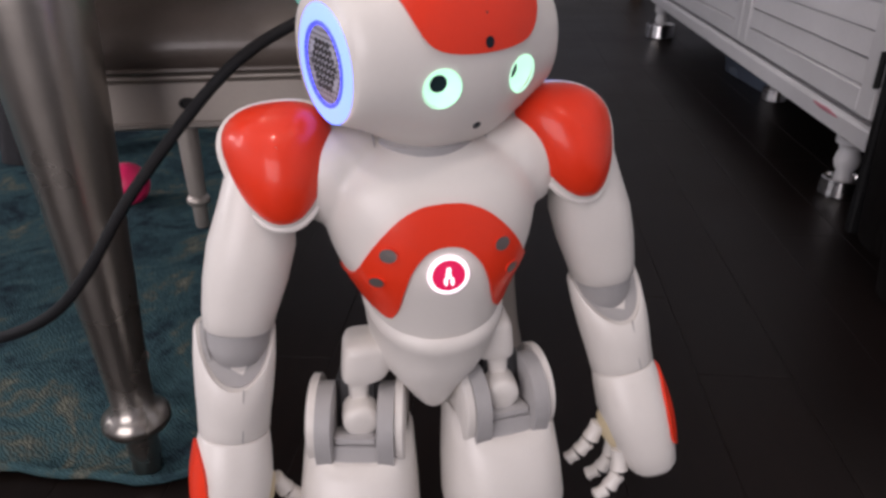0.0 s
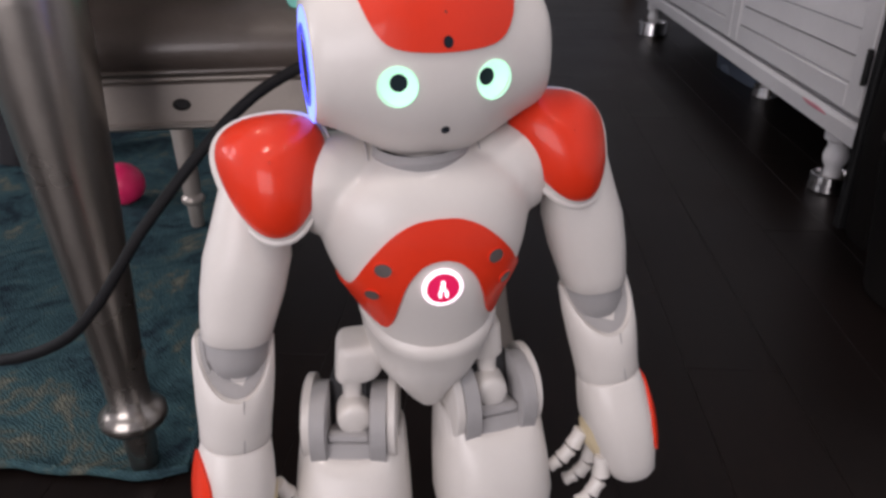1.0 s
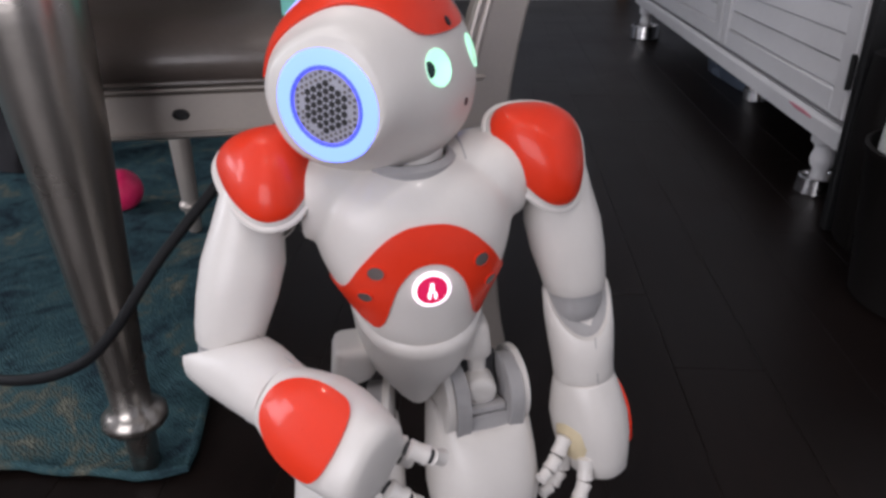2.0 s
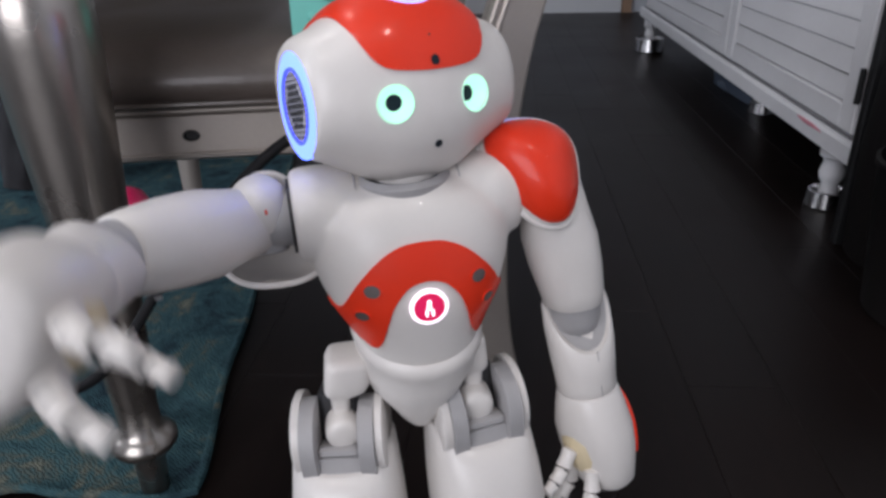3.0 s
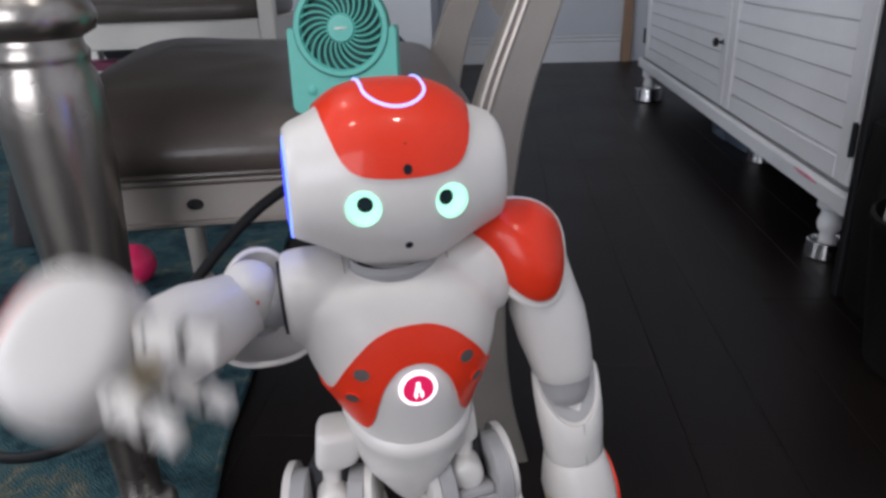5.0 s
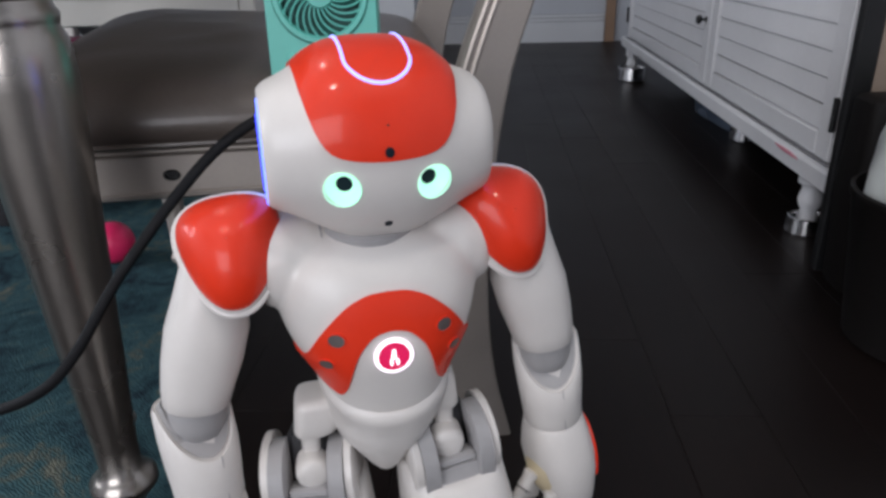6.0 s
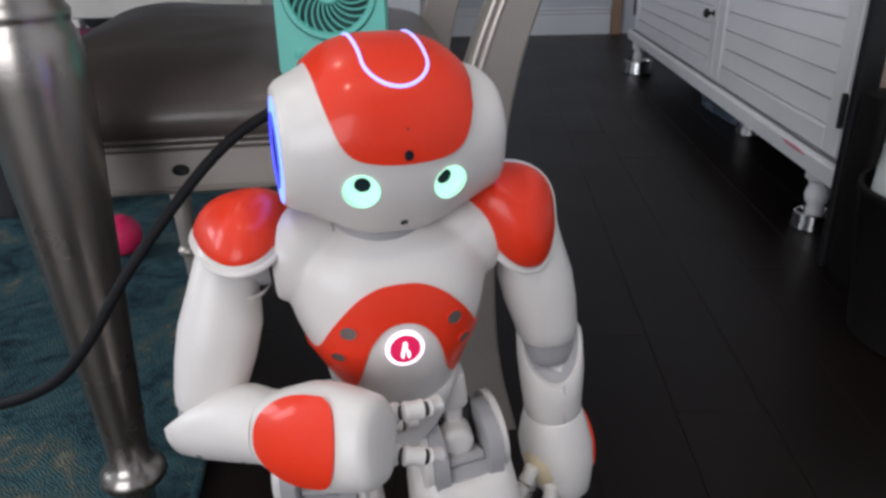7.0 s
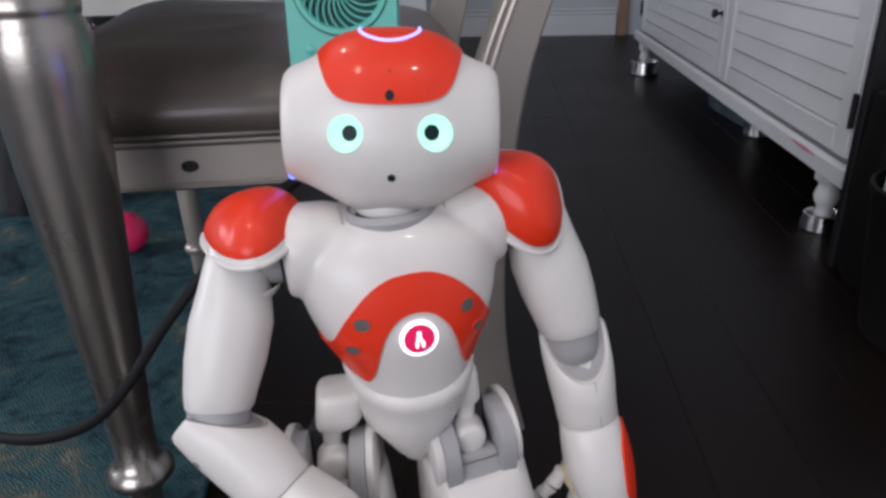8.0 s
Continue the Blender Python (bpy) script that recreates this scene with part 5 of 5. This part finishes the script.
def leg_poses(s, t):
    """The hips sway to the right and straighten as the arm goes up; each leg rolls on its ankle."""
    dy, z = joint(HIP_ROWS, t)
    leg = LEGS[s]
    hip = Vector((0.012, s * 0.0473 + dy / 1000, z + 0.005 * s))
    roll = turn_m("X", -math.degrees(math.atan2(hip.y - leg["ankle"].y, hip.z - leg["ankle"].z)))
    thigh = Matrix.Translation(hip - Vector((0, 0, 0.005))) @ roll @ turn_m("Z", 9 * s) @ pose(0, 0, 0, 0, -14, 0)
    shin = Matrix.Translation(leg["ankle"]) @ roll @ Matrix.Translation(-leg["ankle"])
    return thigh, Matrix.Translation(hip), shin


def arm_poses(s, t):
    sp, sr, ey, er, nx, ny, nz = joint((RIGHT_ROWS + RIGHT_WAVE + RIGHT_LAST) if s < 0 else (LEFT_ROWS + LEFT_LAST), t)
    base = torso_pose(t) @ Matrix.Translation((0, s * 0.098, 0.1)) @ turn_m("Y", sp)
    upper = base @ turn_m("Z", sr)
    bend = upper @ Matrix.Translation((0.105, s * 0.015, 0)) @ turn_m("X", ey)
    fore = bend @ turn_m("Z", er if s < 0 else -er)
    w = min(1.0, max(er, 0) / 30)
    side = (fore.to_3x3() @ Vector((0, -s, 0))) * w + (torso_pose(t).to_3x3() @ Vector((1, -s * 0.1, 0))) * (1 - w)
    x = fore.to_3x3() @ Vector((1, 0, 0))
    if s < 0:
        # the forearm twists over as the arm goes up
        side = Matrix.Rotation(radians(180 * min(1.0, max(0.0, (20 - sp) / 120))), 3, x) @ side
    return base, upper, frame_of(fore.translation, x, side), frame_of(fore.translation, x, (nx, ny, nz))


def pad_turn(s, t):
    """The shoulder cover leans on the joint, and swings under it as the arm goes up."""
    return joint(PAD_ROWS, t)[0] if s < 0 else -32


def motions():
    times = [round(0.1 * k, 1) for k in range(81)]
    walk(TORSO, [(t, torso_pose(t)) for t in times])
    neck = Matrix.Translation((0.0006, 0.0035, 0.1239))
    rows = []
    for t in times:
        yaw, pitch, roll = joint(HEAD_ROWS, t)
        rows.append((t, torso_pose(t) @ neck @ turn_m("Z", yaw) @ turn_m("Y", pitch) @ turn_m("X", roll)))
    walk(HEAD, rows)
    rows = [(0.0, 0.0), (0.5, 0.0), (1.0, 1.6), (1.5, 2.2), (2.2, 3.0), (3.3, 2.2), (4.7, 1.8), (5.8, 0.2), (7.0, 0.0), (7.2, 0.2), (7.6, 2.2), (8.0, 2.9)]
    walk(CABLE, [(t, pose(-0.95, 0.40, 0.0135) @ Matrix.Rotation(radians(a), 4, Vector((0.3, 0.87, 0)))) for t, a in rows])
    for s in (-1, 1):
        for k, link in enumerate(("thigh", "link", "shin")):
            walk(LEGS[s][link], [(t, leg_poses(s, t)[k]) for t in times])
        for k, link in enumerate(("pad", "upper", "fore", "grip")):
            walk(ARMS[s][link], [(t, arm_poses(s, t)[k] @ turn_m("Y", pad_turn(s, t) if link == "pad" else 0)) for t in times])


motions()
